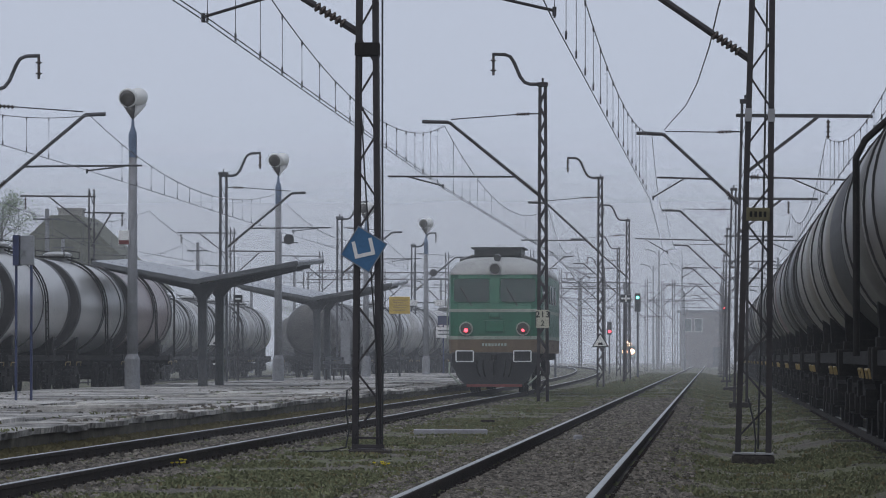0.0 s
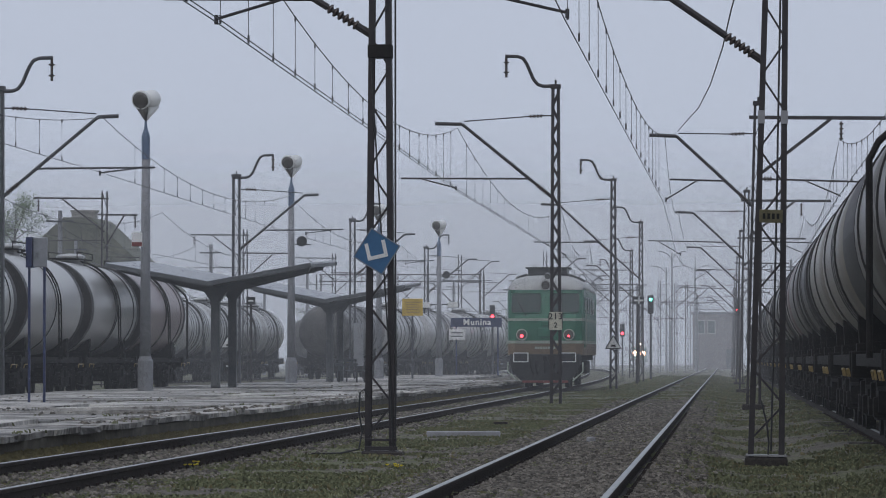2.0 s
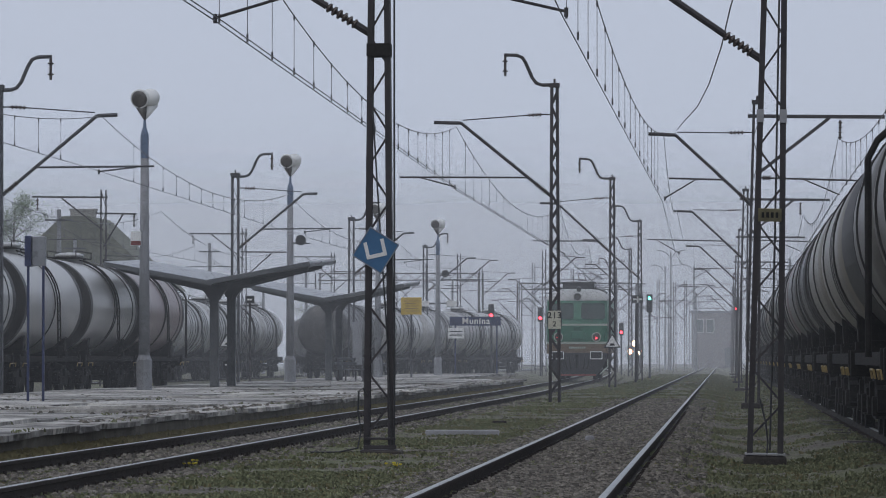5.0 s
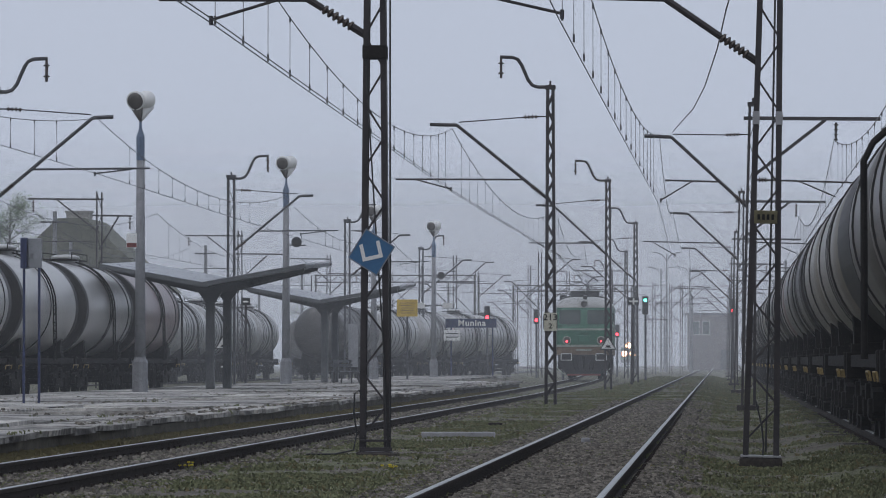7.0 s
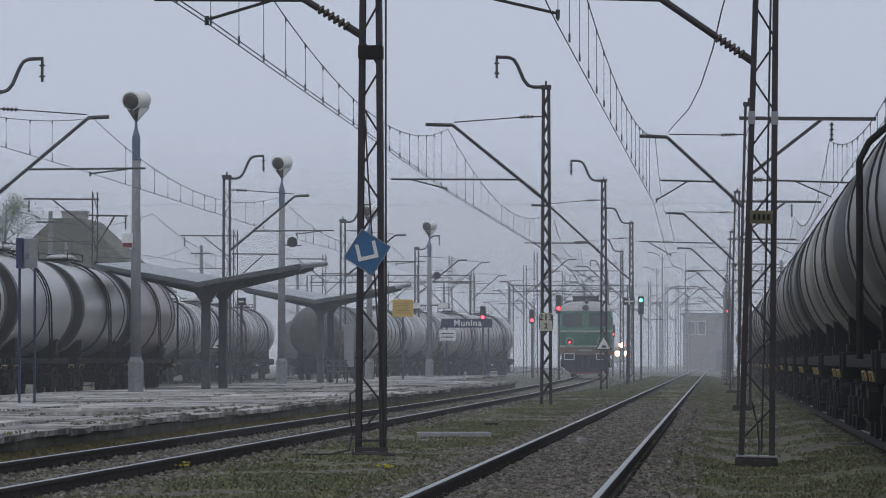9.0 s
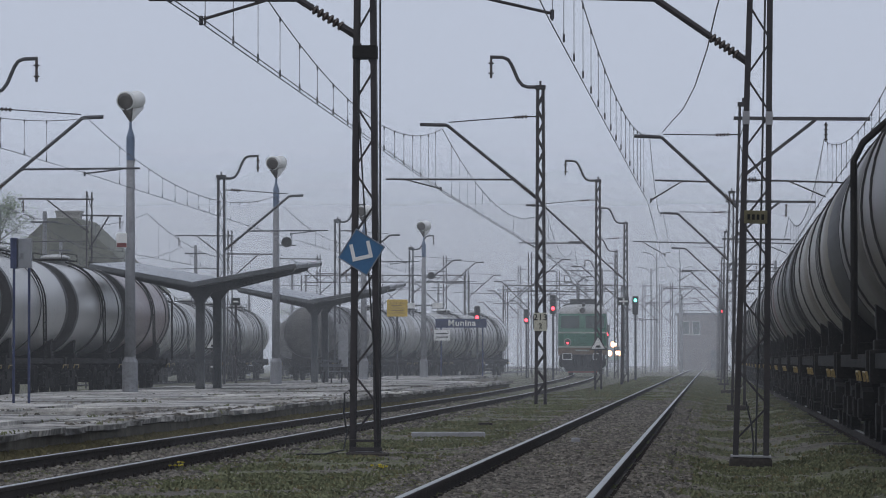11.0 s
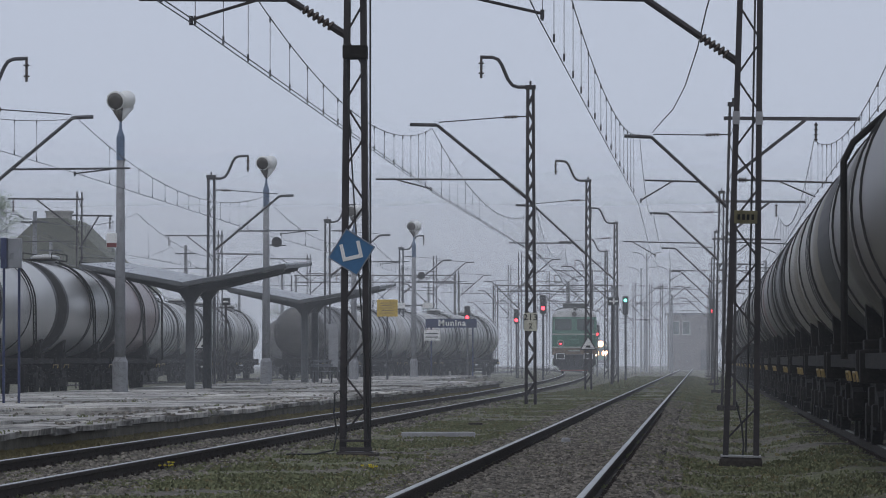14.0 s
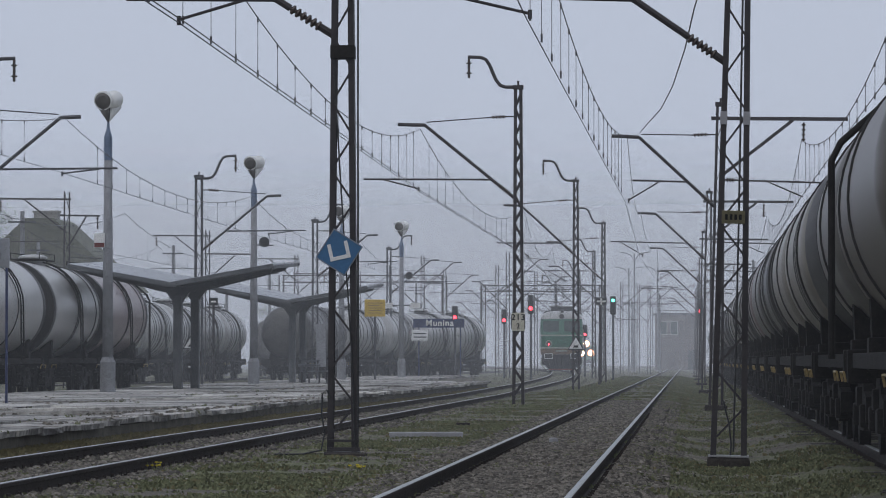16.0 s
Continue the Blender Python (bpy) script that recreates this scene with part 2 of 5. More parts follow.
# ---------------------------------------------------------------- ground and tracks
def ground_mat():
    m = ramp_mat("station_ground", (0.036, 0.032, 0.027), (0.22, 0.197, 0.165), 1.6, 0.85, 0, 0.9, fine=12, coords="Object", spread=(0.3, 0.72))
    n, l = m.node_tree.nodes, m.node_tree.links
    b, tc = n["Principled BSDF"], n["Texture Coordinate"]
    old = b.inputs["Base Color"].links[0].from_socket
    patch, blade = n.new("ShaderNodeTexNoise"), n.new("ShaderNodeTexNoise")
    patch.inputs["Scale"].default_value, patch.inputs["Detail"].default_value = 0.42, 6
    patch.inputs["Roughness"].default_value = 0.68
    blade.inputs["Scale"].default_value, blade.inputs["Detail"].default_value = 9.0, 3
    for t in (patch, blade):
        l.new(tc.outputs["Object"], t.inputs["Vector"])
    grass = n.new("ShaderNodeValToRGB")
    grass.color_ramp.elements[0].position, grass.color_ramp.elements[1].position = 0.3, 0.75
    grass.color_ramp.elements[0].color, grass.color_ramp.elements[1].color = (0.06, 0.066, 0.036, 1), (0.2, 0.207, 0.112, 1)
    l.new(blade.outputs["Fac"], grass.inputs["Fac"])
    mask = n.new("ShaderNodeMapRange")
    mask.inputs["From Min"].default_value, mask.inputs["From Max"].default_value = 0.43, 0.58
    l.new(patch.outputs["Fac"], mask.inputs["Value"])
    mx = n.new("ShaderNodeMix")
    mx.data_type = "RGBA"
    l.new(mask.outputs["Result"], mx.inputs["Factor"])
    l.new(old, mx.inputs["A"])
    l.new(grass.outputs["Color"], mx.inputs["B"])
    l.new(mx.outputs["Result"], b.inputs["Base Color"])
    return m


M_GROUND = ground_mat()
M_BALLAST = ramp_mat("ballast_stone", (0.035, 0.032, 0.03), (0.12, 0.112, 0.108), 2.2, 0.8, 0, 0.9, fine=9)
M_STONE = ramp_mat("loose_stone", (0.05, 0.044, 0.038), (0.26, 0.235, 0.2), 5, 0.7, 0, 0.4, tint=-0.6)
M_GRASS = ramp_mat("grass_blades", (0.085, 0.094, 0.05), (0.2, 0.21, 0.112), 1.3, 0.7, 0, 0, tint=-0.35)
M_GRASSD = ramp_mat("grass_blades_dry", (0.11, 0.095, 0.045), (0.2, 0.175, 0.09), 1.5, 0.7, 0, 0)

TRACKS = [-6.8, -1.7, 3.05, -20.5]  # centre lines of the straight tracks
RAIL_Z = 0.14


def ground_z(x, y):
    """Lie of the land: flat by the tracks, lower to the right of the through track, small hummocks."""
    z = 0.016 * noise.noise((x * 0.55, y * 0.16, 0.3)) + 0.008 * noise.noise((x * 1.7, y * 0.6, 4.1))
    if x > -0.6:
        z -= 0.15 * min(1, (x + 0.6) / 0.8) * max(0.0, min(1, (1.75 - x) / 0.8))
    if x < -8.0:
        z += 0.07 * min(1, (-8.0 - x) / 0.6)
    return z


def build_ground():
    xs = [-4000, -1200, -400, -150, -90, -60, -44, -34] + [-28 + 0.5 * i for i in range(24)] + [-16 + 0.25 * i for i in range(88)] + \
         [6 + 0.6 * i for i in range(10)] + [14, 20, 30, 50, 90, 150, 400, 1200, 4000]
    ys = [-3000, -800, -200, -60, -20, 0, 12, 22, 28] + [30 + 0.5 * i for i in range(100)] + [80 + 1.5 * i for i in range(60)] + \
         [170 + 4 * i for i in range(40)] + [340, 380, 430, 500, 600, 800, 1100, 1600, 2600, 4900]
    v = [(x, y, ground_z(x, y) if -70 < x < 60 and 10 < y < 420 else -0.03) for y in ys for x in xs]
    n = len(xs)
    f = [(r * n + c, r * n + c + 1, (r + 1) * n + c + 1, (r + 1) * n + c) for r in range(len(ys) - 1) for c in range(n - 1)]
    me = bpy.data.meshes.new("ground")
    me.from_pydata(v, [], f)
    me.materials.append(M_GROUND)
    me.polygons.foreach_set("use_smooth", [True] * len(me.polygons))
    return tagged(new("ground", me), "damp station ground of gravel overgrown with short grass", "ground", kind="structure")


build_ground()

RAIL_OUTLINE = [(-0.062, -0.16), (0.062, -0.16), (0.062, -0.145), (0.011, -0.125), (0.011, -0.045), (0.036, -0.035), (0.036, -0.006),
                (0.03, -0.001), (-0.03, -0.001), (-0.036, -0.006), (-0.036, -0.035), (-0.011, -0.045), (-0.011, -0.125), (-0.062, -0.145)]


def bend(y):
    """The platform track leaves the straight to the left and climbs a little."""
    return (-1.45e-4 * max(0.0, y - 185) ** 2, 0.0017 * max(0.0, min(y, 320) - 140))


def build_track(x, y0, y1, curve=None):
    at = curve or (lambda y: (0.0, 0.0))
    ys = [y0, y1] if curve is None else [y0, 140, 185] + [185 + 12 * k for k in range(1, 30)]
    tr = thing("railway_track", pose(x, 0, RAIL_Z), "rusty rails with polished heads on oiled timber sleepers", "railway track", "station tracks", "structure")
    for s in (-0.7175 - 0.036, 0.7175 + 0.036):
        r = part("rail", loft([[(p + at(y)[0], y, q + at(y)[1]) for p, q in RAIL_OUTLINE] for y in ys]), M_RAIL, tr)
        r.location.x = s
        top = [(-0.03, 0.0), (0.03, 0.0), (0.028, 0.003), (-0.028, 0.003)]
        part("rail_head", loft([[(p + at(y)[0], y, q + at(y)[1]) for p, q in top] for y in ys]), M_RAILTOP, r, "worn shiny rail head")
    b = B()
    box(b, 0, 0, -0.21, 2.5, 0.24, 0.15, bev=0.012)
    first = None
    n = 0
    for i in range(140):
        y = y0 + 0.3 + 0.62 * i
        if y > y1 - 0.3:
            break
        if first is None:
            first = part("sleeper", b, M_SLEEPER, tr)
            first.location.y = y
        else:
            same(first, "sleeper", tr, pose(0, y, random.uniform(-0.008, 0.008), 0, 0, random.uniform(-0.8, 0.8)))
        n += 1
    # fastenings on both sides of each rail
    b = B()
    for s in (-0.7535, 0.7535):
        for k in (-0.095, 0.095):
            box(b, s + k, 0, -0.14, 0.07, 0.14, 0.035)
            rod(b, (s + k, 0, -0.13), (s + k, 0, -0.085), 0.022, seg=6)
    clip = None
    for i in range(min(n, 110)):
        y = y0 + 0.3 + 0.62 * i
        if clip is None:
            clip = part("rail_fastening", b, M_RAIL, tr)
            clip.location.y = y
        else:
            same(clip, "rail_fastening", tr, pose(0, y, 0))
    # ballast bed under the sleepers
    b = B()
    b.free()
    b = loft([[(p + at(y)[0], y, q + at(y)[1]) for p, q in ((-1.75, -0.7), (-1.42, -0.2), (-1.1, -0.147), (1.1, -0.147), (1.42, -0.2), (1.75, -0.7))] for y in ys])
    part("ballast_bed", b, M_GROUND, tr, "dark oily crushed stone ballast", kind="stuff")
    return tr


build_track(-1.7, 28, 560)
build_track(-6.8, 26, 530, bend)
siding = build_track(3.05, 28, 560)
build_track(-20.5, 60, 560)
build_track(-27.9, 190, 300)


def scatter(name, label, mat, count, place, make, category):
    """Many small pieces in one mesh of uncounted stuff."""
    vs, fs = [], []
    for _ in range(count):
        p = place()
        if p is None:
            continue
        v, f = make(*p)
        k = len(vs)
        vs += v
        fs += [tuple(i + k for i in q) for q in f]
    me = bpy.data.meshes.new(name)
    me.from_pydata(vs, [], fs)
    me.materials.append(mat)
    return tagged(new(name, me), label, category, kind="stuff")


def stone_shape(x, y, z, s):
    a = random.uniform(0, 6.3)
    ca, sa = math.cos(a), math.sin(a)
    v = []
    for dx, dy, dz in ((-1, -0.8, -0.4), (1, -0.6, -0.4), (0.8, 0.9, -0.4), (-0.9, 0.7, -0.4), (-0.5, -0.4, 0.6), (0.6, -0.3, 0.75), (0.3, 0.5, 0.55), (-0.5, 0.4, 0.8)):
        dx, dy, dz = (d * s * random.uniform(0.7, 1.2) for d in (dx, dy, dz))
        v.append((x + ca * dx - sa * dy, y + sa * dx + ca * dy, z + dz * 0.7))
    return v, [(0, 1, 5, 4), (1, 2, 6, 5), (2, 3, 7, 6), (3, 0, 4, 7), (4, 5, 6, 7)]


def tuft_shape(x, y, z, s):
    v, f = [], []
    for k in range(6):
        a = random.uniform(0, 6.3)
        w = (0.009 + 0.01 * random.random()) * max(1.0, y / 110)
        bx, by = x + random.gauss(0, 0.05), y + random.gauss(0, 0.05)
        lean = s * random.uniform(0.4, 1.5)
        dx, dy = math.cos(a), math.sin(a)
        h = s * random.uniform(0.6, 1.2)
        i = len(v)
        v += [(bx - w, by, z - 0.02), (bx + w, by, z - 0.02), (bx + w * 0.7 + dx * lean * 0.4, by + dy * lean * 0.4, z + h * 0.7), (bx + dx * lean, by + dy * lean, z + h)]
        f += [(i, i + 1, i + 2), (i, i + 2, i + 3)]
    return v, f


def near_y(lo, hi):
    """Denser close by."""
    return lo * (hi / lo) ** random.random()


def stone_place():
    y = near_y(33, 130)
    c = random.choice((-1.7, -1.7, -1.7, -6.8))
    x = c + random.gauss(0, 1.15)
    if min(abs(abs(x - c) - 0.75), 9) < 0.09:
        return None
    return x, y, ground_z(x, y) + (0.02 if abs(x - c) < 1.5 else -0.005), random.choice((0.018, 0.022, 0.026, 0.03, 0.038))


def patchy(x, y):
    return noise.noise((x * 0.42, y * 0.42, 7.7)) + 0.5 * noise.noise((x * 1.1, y * 1.1, 2.2))


def grass_place():
    y = near_y(33, 330)
    x = random.uniform(-8.4, 2.2)
    if x < -4.9 and y > 200:
        return None
    bare = min(abs(x + 1.7), abs(x + 6.8)) < 0.95
    if patchy(x, y) + random.gauss(0, 0.22) < (0.42 if bare else 0.1):
        return None
    return x, y, ground_z(x, y) + 0.01, random.uniform(0.01, 0.03) * max(1.0, y / 120)


scatter("loose_stones", "grey crushed stones lying loose between the rails", M_STONE, 42000, stone_place, stone_shape, "gravel")
scatter("grass_tufts", "short green spring grass in tufts between the tracks", M_GRASS, 80000, grass_place, tuft_shape, "grass")
scatter("dry_grass_tufts", "pale dry grass stalks between the tracks", M_GRASSD, 12000, grass_place, tuft_shape, "grass")


# ---------------------------------------------------------------- platform
PLAT_Z = 0.34


def build_platform():
    pl = thing("platform", pose(0, 0, 0), "low wet concrete slab island platform with a crumbling edge", "platform", "", "structure")
    b = B()
    base = [(-18.4, 38), (-8.53, 38), (-8.53, 183), (-9.6, 190), (-13.0, 262), (-18.4, 262)]
    lo = [b.verts.new((x, y, -0.05)) for x, y in base]
    hi = [b.verts.new((x, y, PLAT_Z - 0.09)) for x, y in base]
    for i in range(len(base)):
        j = (i + 1) % len(base)
        b.faces.new((lo[i], lo[j], hi[j], hi[i]))
    b.faces.new(hi)
    bmesh.ops.recalc_face_normals(b, faces=b.faces[:])
    part("platform_core", b, M_CONC_DARK, pl, "mossy stained concrete platform wall")
    return pl


def slab_mesh(sx, sy, h, seed):
    rnd = random.Random(seed)
    b = B()
    box(b, 0, 0, 0, sx, sy, h)
    bmesh.ops.subdivide_edges(b, edges=[e for e in b.edges if abs(e.verts[0].co.z - e.verts[1].co.z) < 1e-4], cuts=3, use_grid_fill=True)
    for v in b.verts:
        edge = max(abs(v.co.x) / sx, abs(v.co.y) / sy) > 0.49
        if edge:
            v.co.x -= math.copysign(rnd.uniform(0, 0.03), v.co.x)
            v.co.y -= math.copysign(rnd.uniform(0, 0.02), v.co.y)
        v.co.z += rnd.uniform(-0.005, 0.005)
    me = bpy.data.meshes.new("paving_slab")
    b.to_mesh(me)
    b.free()
    me.materials.append(M_PLAT)
    return me


def build_slabs(pl):
    edge_set = [slab_mesh(1.15, 1.97, 0.075, i) for i in range(5)]
    in_set = [slab_mesh(2.985, 5.98, 0.10, i + 20) for i in range(5)]
    y, i = 39.0, 0
    while y < 186:
        o = new("edge_slab", edge_set[i % 5])
        o.parent = pl
        o.matrix_basis = pose(-9.04 + random.uniform(-0.05, 0.05), y, PLAT_Z - 0.04 + random.uniform(-0.02, 0.012), random.uniform(-0.5, 0.5),
                              random.uniform(-1.2, 1.2), random.uniform(-1.5, 1.5))
        y += 2.0
        i += 1
    for k, x in enumerate((-11.15, -14.15, -17.0)):
        y = 39.5 + 1.7 * k
        while y < (190 if k == 0 else 258):
            o = new("paving_slab", in_set[i % 5])
            o.parent = pl
            o.matrix_basis = pose(x + random.uniform(-0.04, 0.04), y, PLAT_Z - 0.05 + random.uniform(-0.008, 0.008) * (3 if k == 0 else 1), random.uniform(-0.15, 0.15) * (3 if k == 0 else 1),
                                  random.uniform(-0.3, 0.3) * (3 if k == 0 else 1), random.choice((0, 180)) + random.uniform(-0.4, 0.4))
            y += 6.0
            i += 1


platform = build_platform()


def platform_weed():
    y = near_y(44, 180)
    x = random.choice((random.gauss(-9.66, 0.05), random.gauss(-12.65, 0.06), random.gauss(-8.62, 0.05), random.uniform(-14, -9)))
    if patchy(x * 2, y) < 0.05:
        return None
    return x, y, PLAT_Z - 0.01, random.uniform(0.015, 0.05)


def platform_grit():
    y = near_y(44, 190)
    x = random.choice((random.gauss(-9.66, 0.12), random.gauss(-8.8, 0.1), random.gauss(-12.65, 0.15), random.uniform(-17, -9)))
    if patchy(x, y * 0.5) < 0.0:
        return None
    return x, y, PLAT_Z + 0.005, random.choice((0.015, 0.02, 0.03, 0.045))


def wall_weed():
    y = near_y(44, 180)
    x = -8.5 + abs(random.gauss(0, 0.12))
    return x, y, ground_z(x, y), random.uniform(0.03, 0.08)


scatter("platform_weeds", "small weeds growing in the platform joints", M_GRASS, 350, platform_weed, tuft_shape, "weeds")
scatter("platform_grit", "crumbled concrete and dirt lying on the platform", M_STONE, 3500, platform_grit, stone_shape, "rubble")
scatter("wall_weeds", "pale grass growing along the foot of the platform wall", M_GRASSD, 5000, wall_weed, tuft_shape, "weeds")


# ---------------------------------------------------------------- overhead line masts
def insulator(parent, a, b, n=4, r=0.065):
    """A string of ribbed sheds from a to b."""
    a, b = Vector(a), Vector(b)
    l = (b - a).length
    prof = [(r * 0.4, 0)]
    for i in range(n):
        z = l * (i + 0.5) / n
        prof += [(r * 0.4, z - 0.035), (r, z - 0.01), (r * 0.9, z + 0.012), (r * 0.4, z + 0.03)]
    prof.append((r * 0.4, l))
    part("insulator", lathe(B(), prof, 10, Matrix.Translation(a) @ (b - a).to_track_quat("Z", "Y").to_matrix().to_4x4()), M_INS, parent, "brown ribbed insulator")


def cantilever(parent, side, reach, base_z, steel, contact, back=True, rise=2.02, tie=2.25, drop=0.58, over=None, clamp=0.75):
    """A bracket arm: strut, tie, registration tube and steady arm, with their insulators. side -1 reaches to -x."""
    s = side
    low, tip, tie_z = base_z, base_z + rise, base_z + tie
    b = B()
    foot, head = Vector((s * 0.12, 0, low)), Vector((s * reach, 0, tip))
    mid = foot.lerp(head, 0.17)
    rod(b, mid, head, 0.045, seg=8)
    rod(b, foot, foot.lerp(head, 0.06), 0.05, seg=8)
    rod(b, head, (s * (reach + clamp), 0, tip + 0.02), 0.05, seg=8)
    part("strut", b, steel, parent)
    insulator(parent, foot.lerp(head, 0.05), mid, 6, 0.07)
    insulator(parent, (s * 0.35, 0, tie_z), (s * 0.75, 0, tie_z - 0.02), 4, 0.06)
    b = B()
    rod(b, (s * 0.1, 0, tie_z), (s * 0.36, 0, tie_z), 0.02, seg=6)
    rod(b, (s * 0.74, 0, tie_z - 0.02), (s * (reach - 0.05), 0, tip + 0.08), 0.016, seg=6)
    part("tie_rod", b, steel, parent)
    b = B()
    reg = contact[1] + drop
    start = foot.lerp(head, (reg - low) / (tip - low))
    end = (s * over if over else contact[0] + s * (1.35 if back else -0.1), 0, reg + 0.02)
    rod(b, start, end, 0.026, seg=6)
    part("registration_tube", b, steel, parent)
    b = B()
    rod(b, (contact[0] + s * (0.95 if back else -0.85), 0, reg), (contact[0], 0, contact[1] + 0.05), 0.02, seg=6)
    rod(b, (contact[0], 0, contact[1] - 0.02), (contact[0], 0, contact[1] + 0.1), 0.03, seg=6)
    part("steady_arm", b, steel, parent)


def beam_bracket(parent, side, reach, z, steel, hang):
    """A level beam with a strut below it and a hanging insulator string."""
    s = side
    b = B()
    bar(b, (-s * 0.25, 0, z), (s * reach, 0, z + 0.03), 0.09, 0.1)
    part("beam", b, steel, parent)
    part("strut", bar(B(), (s * 0.1, 0, z - 1.55), (s * (hang - 0.3), 0, z - 0.02), 0.085, 0.09), steel, parent)
    insulator(parent, (s * hang, 0, z - 0.08), (s * hang, 0, z - 0.62), 4, 0.07)
    insulator(parent, (s * 0.18, 0, z - 1.7), (s * 0.42, 0, z - 1.7), 3, 0.08)
    part("registration_tube", rod(B(), (s * 0.1, 0, z - 1.7), (s * (reach - 0.55), 0, z - 1.74), 0.026, seg=6), steel, parent)
    part("steady_arm", rod(B(), (s * (hang - 1.0), 0, z - 1.72), (s * (hang + 0.02), 0, z - 2.14), 0.02, seg=6), steel, parent)


def feeder_horn(parent, side, z, steel):
    """The swan-necked bracket on the mast's head."""
    s = side
    pts = [(s * -0.1, 0, z), (s * 0.35, 0, z), (s * 0.5, 0, z + 0.05), (s * 0.62, 0, z + 0.2), (s * 0.8, 0, z + 0.62), (s * 0.9, 0, z + 0.77),
           (s * 1.05, 0, z + 0.83), (s * 1.4, 0, z + 0.84)]
    part("feeder_horn", pipe(B(), pts, 0.05), steel, parent)
    insulator(parent, (s * 1.37, 0, z + 0.8), (s * 1.37, 0, z + 0.25), 2, 0.09)


def lattice_mast(x, y, z0, h, w0, w1, steel, label, name="catenary_mast", footing=None, braces=True, leg_w=0.1, pitch=0.42, batten=False):
    """Two channel legs leaning together, laced by flat diagonals front and back."""
    m = thing(name, pose(x, y, z0), label, "catenary mast", "overhead line masts")
    for s in (-1, 1):
        u = [(0, -0.1), (leg_w, -0.1), (leg_w, -0.088), (0.014, -0.088), (0.014, 0.088), (leg_w, 0.088), (leg_w, 0.1), (0, 0.1)]
        part("leg", loft([[(s * (w / 2 - p), q, z) for p, q in u] for w, z in ((w0, 0), (w1, h))]), steel, m)
    if braces:
        z, k, i = 0.25, 1, 0
        while z < h - pitch:
            w = w0 + (w1 - w0) * (z / h) - leg_w * 0.9
            for yy in (-0.104, 0.104):
                t = 0.075 if batten else 0.026
                part("brace", bar(B(), (-k * w / 2, yy * (0.9 if batten else 1), z), (k * w / 2, yy * (0.9 if batten else 1), z + pitch * 0.92), t, t), steel, m)
                if not braces == 2:
                    break
            z += pitch
            k = -k
    b = B()
    box(b, 0, 0, h - 0.06, w1 + 0.06, 0.26, 0.12, bev=0.01)
    rod(b, (0, 0, h), (0, 0, h + 0.12), 0.03, seg=8)
    part("head_plate", b, steel, m)
    if footing:
        part("footing", box(B(), 0, 0, footing[2] / 2 - 0.25, footing[0], footing[1], footing[2] + 0.5, bev=0.03), M_SLEEPER, m, "dark wet concrete footing")
    return m


LATTICE = "dark tapered lattice steel catenary mast"
mastA = lattice_mast(-4.41, 54.9, 0.0, 8.6, 0.39, 0.23, M_STEEL, "dark lattice steel mast carrying a blue diamond sign", footing=None, leg_w=0.075, pitch=0.43)
cantilever(mastA, -1, 3.4, 5.4, M_STEEL, (-2.12, 5.56), back=False, rise=2.07, tie=2.3, drop=0.3, over=2.8)
mastE = lattice_mast(0.525, 55.5, -0.05, 8.6, 0.47, 0.27, M_STEEL, "dark lattice steel mast with a small yellowed plate", leg_w=0.075, pitch=0.47, footing=(0.55, 0.55, 0.02))
mastE.rotation_euler.y = radians(1.25)
cantilever(mastE, -1, 3.1, 5.11, M_STEEL, (-2.68, 5.66), rise=1.97, tie=2.2, drop=0.25, over=3.95)
narrow = dict(w0=0.34, w1=0.23, leg_w=0.085, pitch=0.40, batten=True)
mastB = lattice_mast(-4.68, 119, 0.0, 8.87, steel=M_STEEL, label="narrow battened steel mast with a kilometre plate", **narrow)
cantilever(mastB, -1, 2.6, 5.75, M_STEEL, (-2.77, 5.95), drop=0.3, over=4.3)
feeder_horn(mastB, -1, 8.82, M_STEEL)
mastC = lattice_mast(-4.69, 181, 0.0, 8.87, steel=M_STEEL, label="narrow battened steel mast with a triangular warning sign", **narrow)
cantilever(mastC, -1, 2.3, 5.75, M_STEEL, (-2.0, 5.6))
feeder_horn(mastC, -1, 8.82, M_STEEL)
for y in (237, 298, 360, 425):
    mm = lattice_mast(-4.62 + bend(y)[0] * (y > 240), y, 0.0, 8.87, steel=M_STEEL, label="narrow battened steel mast fading into the fog", **narrow)
    cantilever(mm, -1, 2.4, 5.75, M_STEEL, (-2.1, 5.6))
    feeder_horn(mm, -1, 8.82, M_STEEL)
for i, y in enumerate((119, 181, 237, 298, 360, 425)):
    mm = lattice_mast(0.78, y, -0.12, 8.5, 0.42, 0.24, M_STEEL, LATTICE + " on a concrete footing", leg_w=0.075, pitch=0.6, footing=(0.62, 0.5, 0.12))
    mm.rotation_euler.y = radians(1.0)
    cantilever(mm, -1, 2.24, 5.6, M_STEEL, (-2.5 if i % 2 == 0 else -2.75, 5.7), back=i % 2 == 1, rise=1.9, tie=2.0)
    beam_bracket(mm, 1, 3.52, 8.05, M_STEEL, 2.3)
for i, y in enumerate((107.4, 159, 209, 261)):
    mm = lattice_mast(-18.32 if i == 0 else -18.15, y, PLAT_Z - 0.05, 7.85, 0.34, 0.3, M_STEEL_FAR, "grey lattice steel mast at the back of the platform", leg_w=0.08, pitch=0.6)
    cantilever(mm, 1, 2.55, 5.04, M_STEEL_FAR, (2.6, 5.6), drop=0.16, over=4.0, clamp=0.52)
    feeder_horn(mm, 1, 7.72, M_STEEL_FAR)


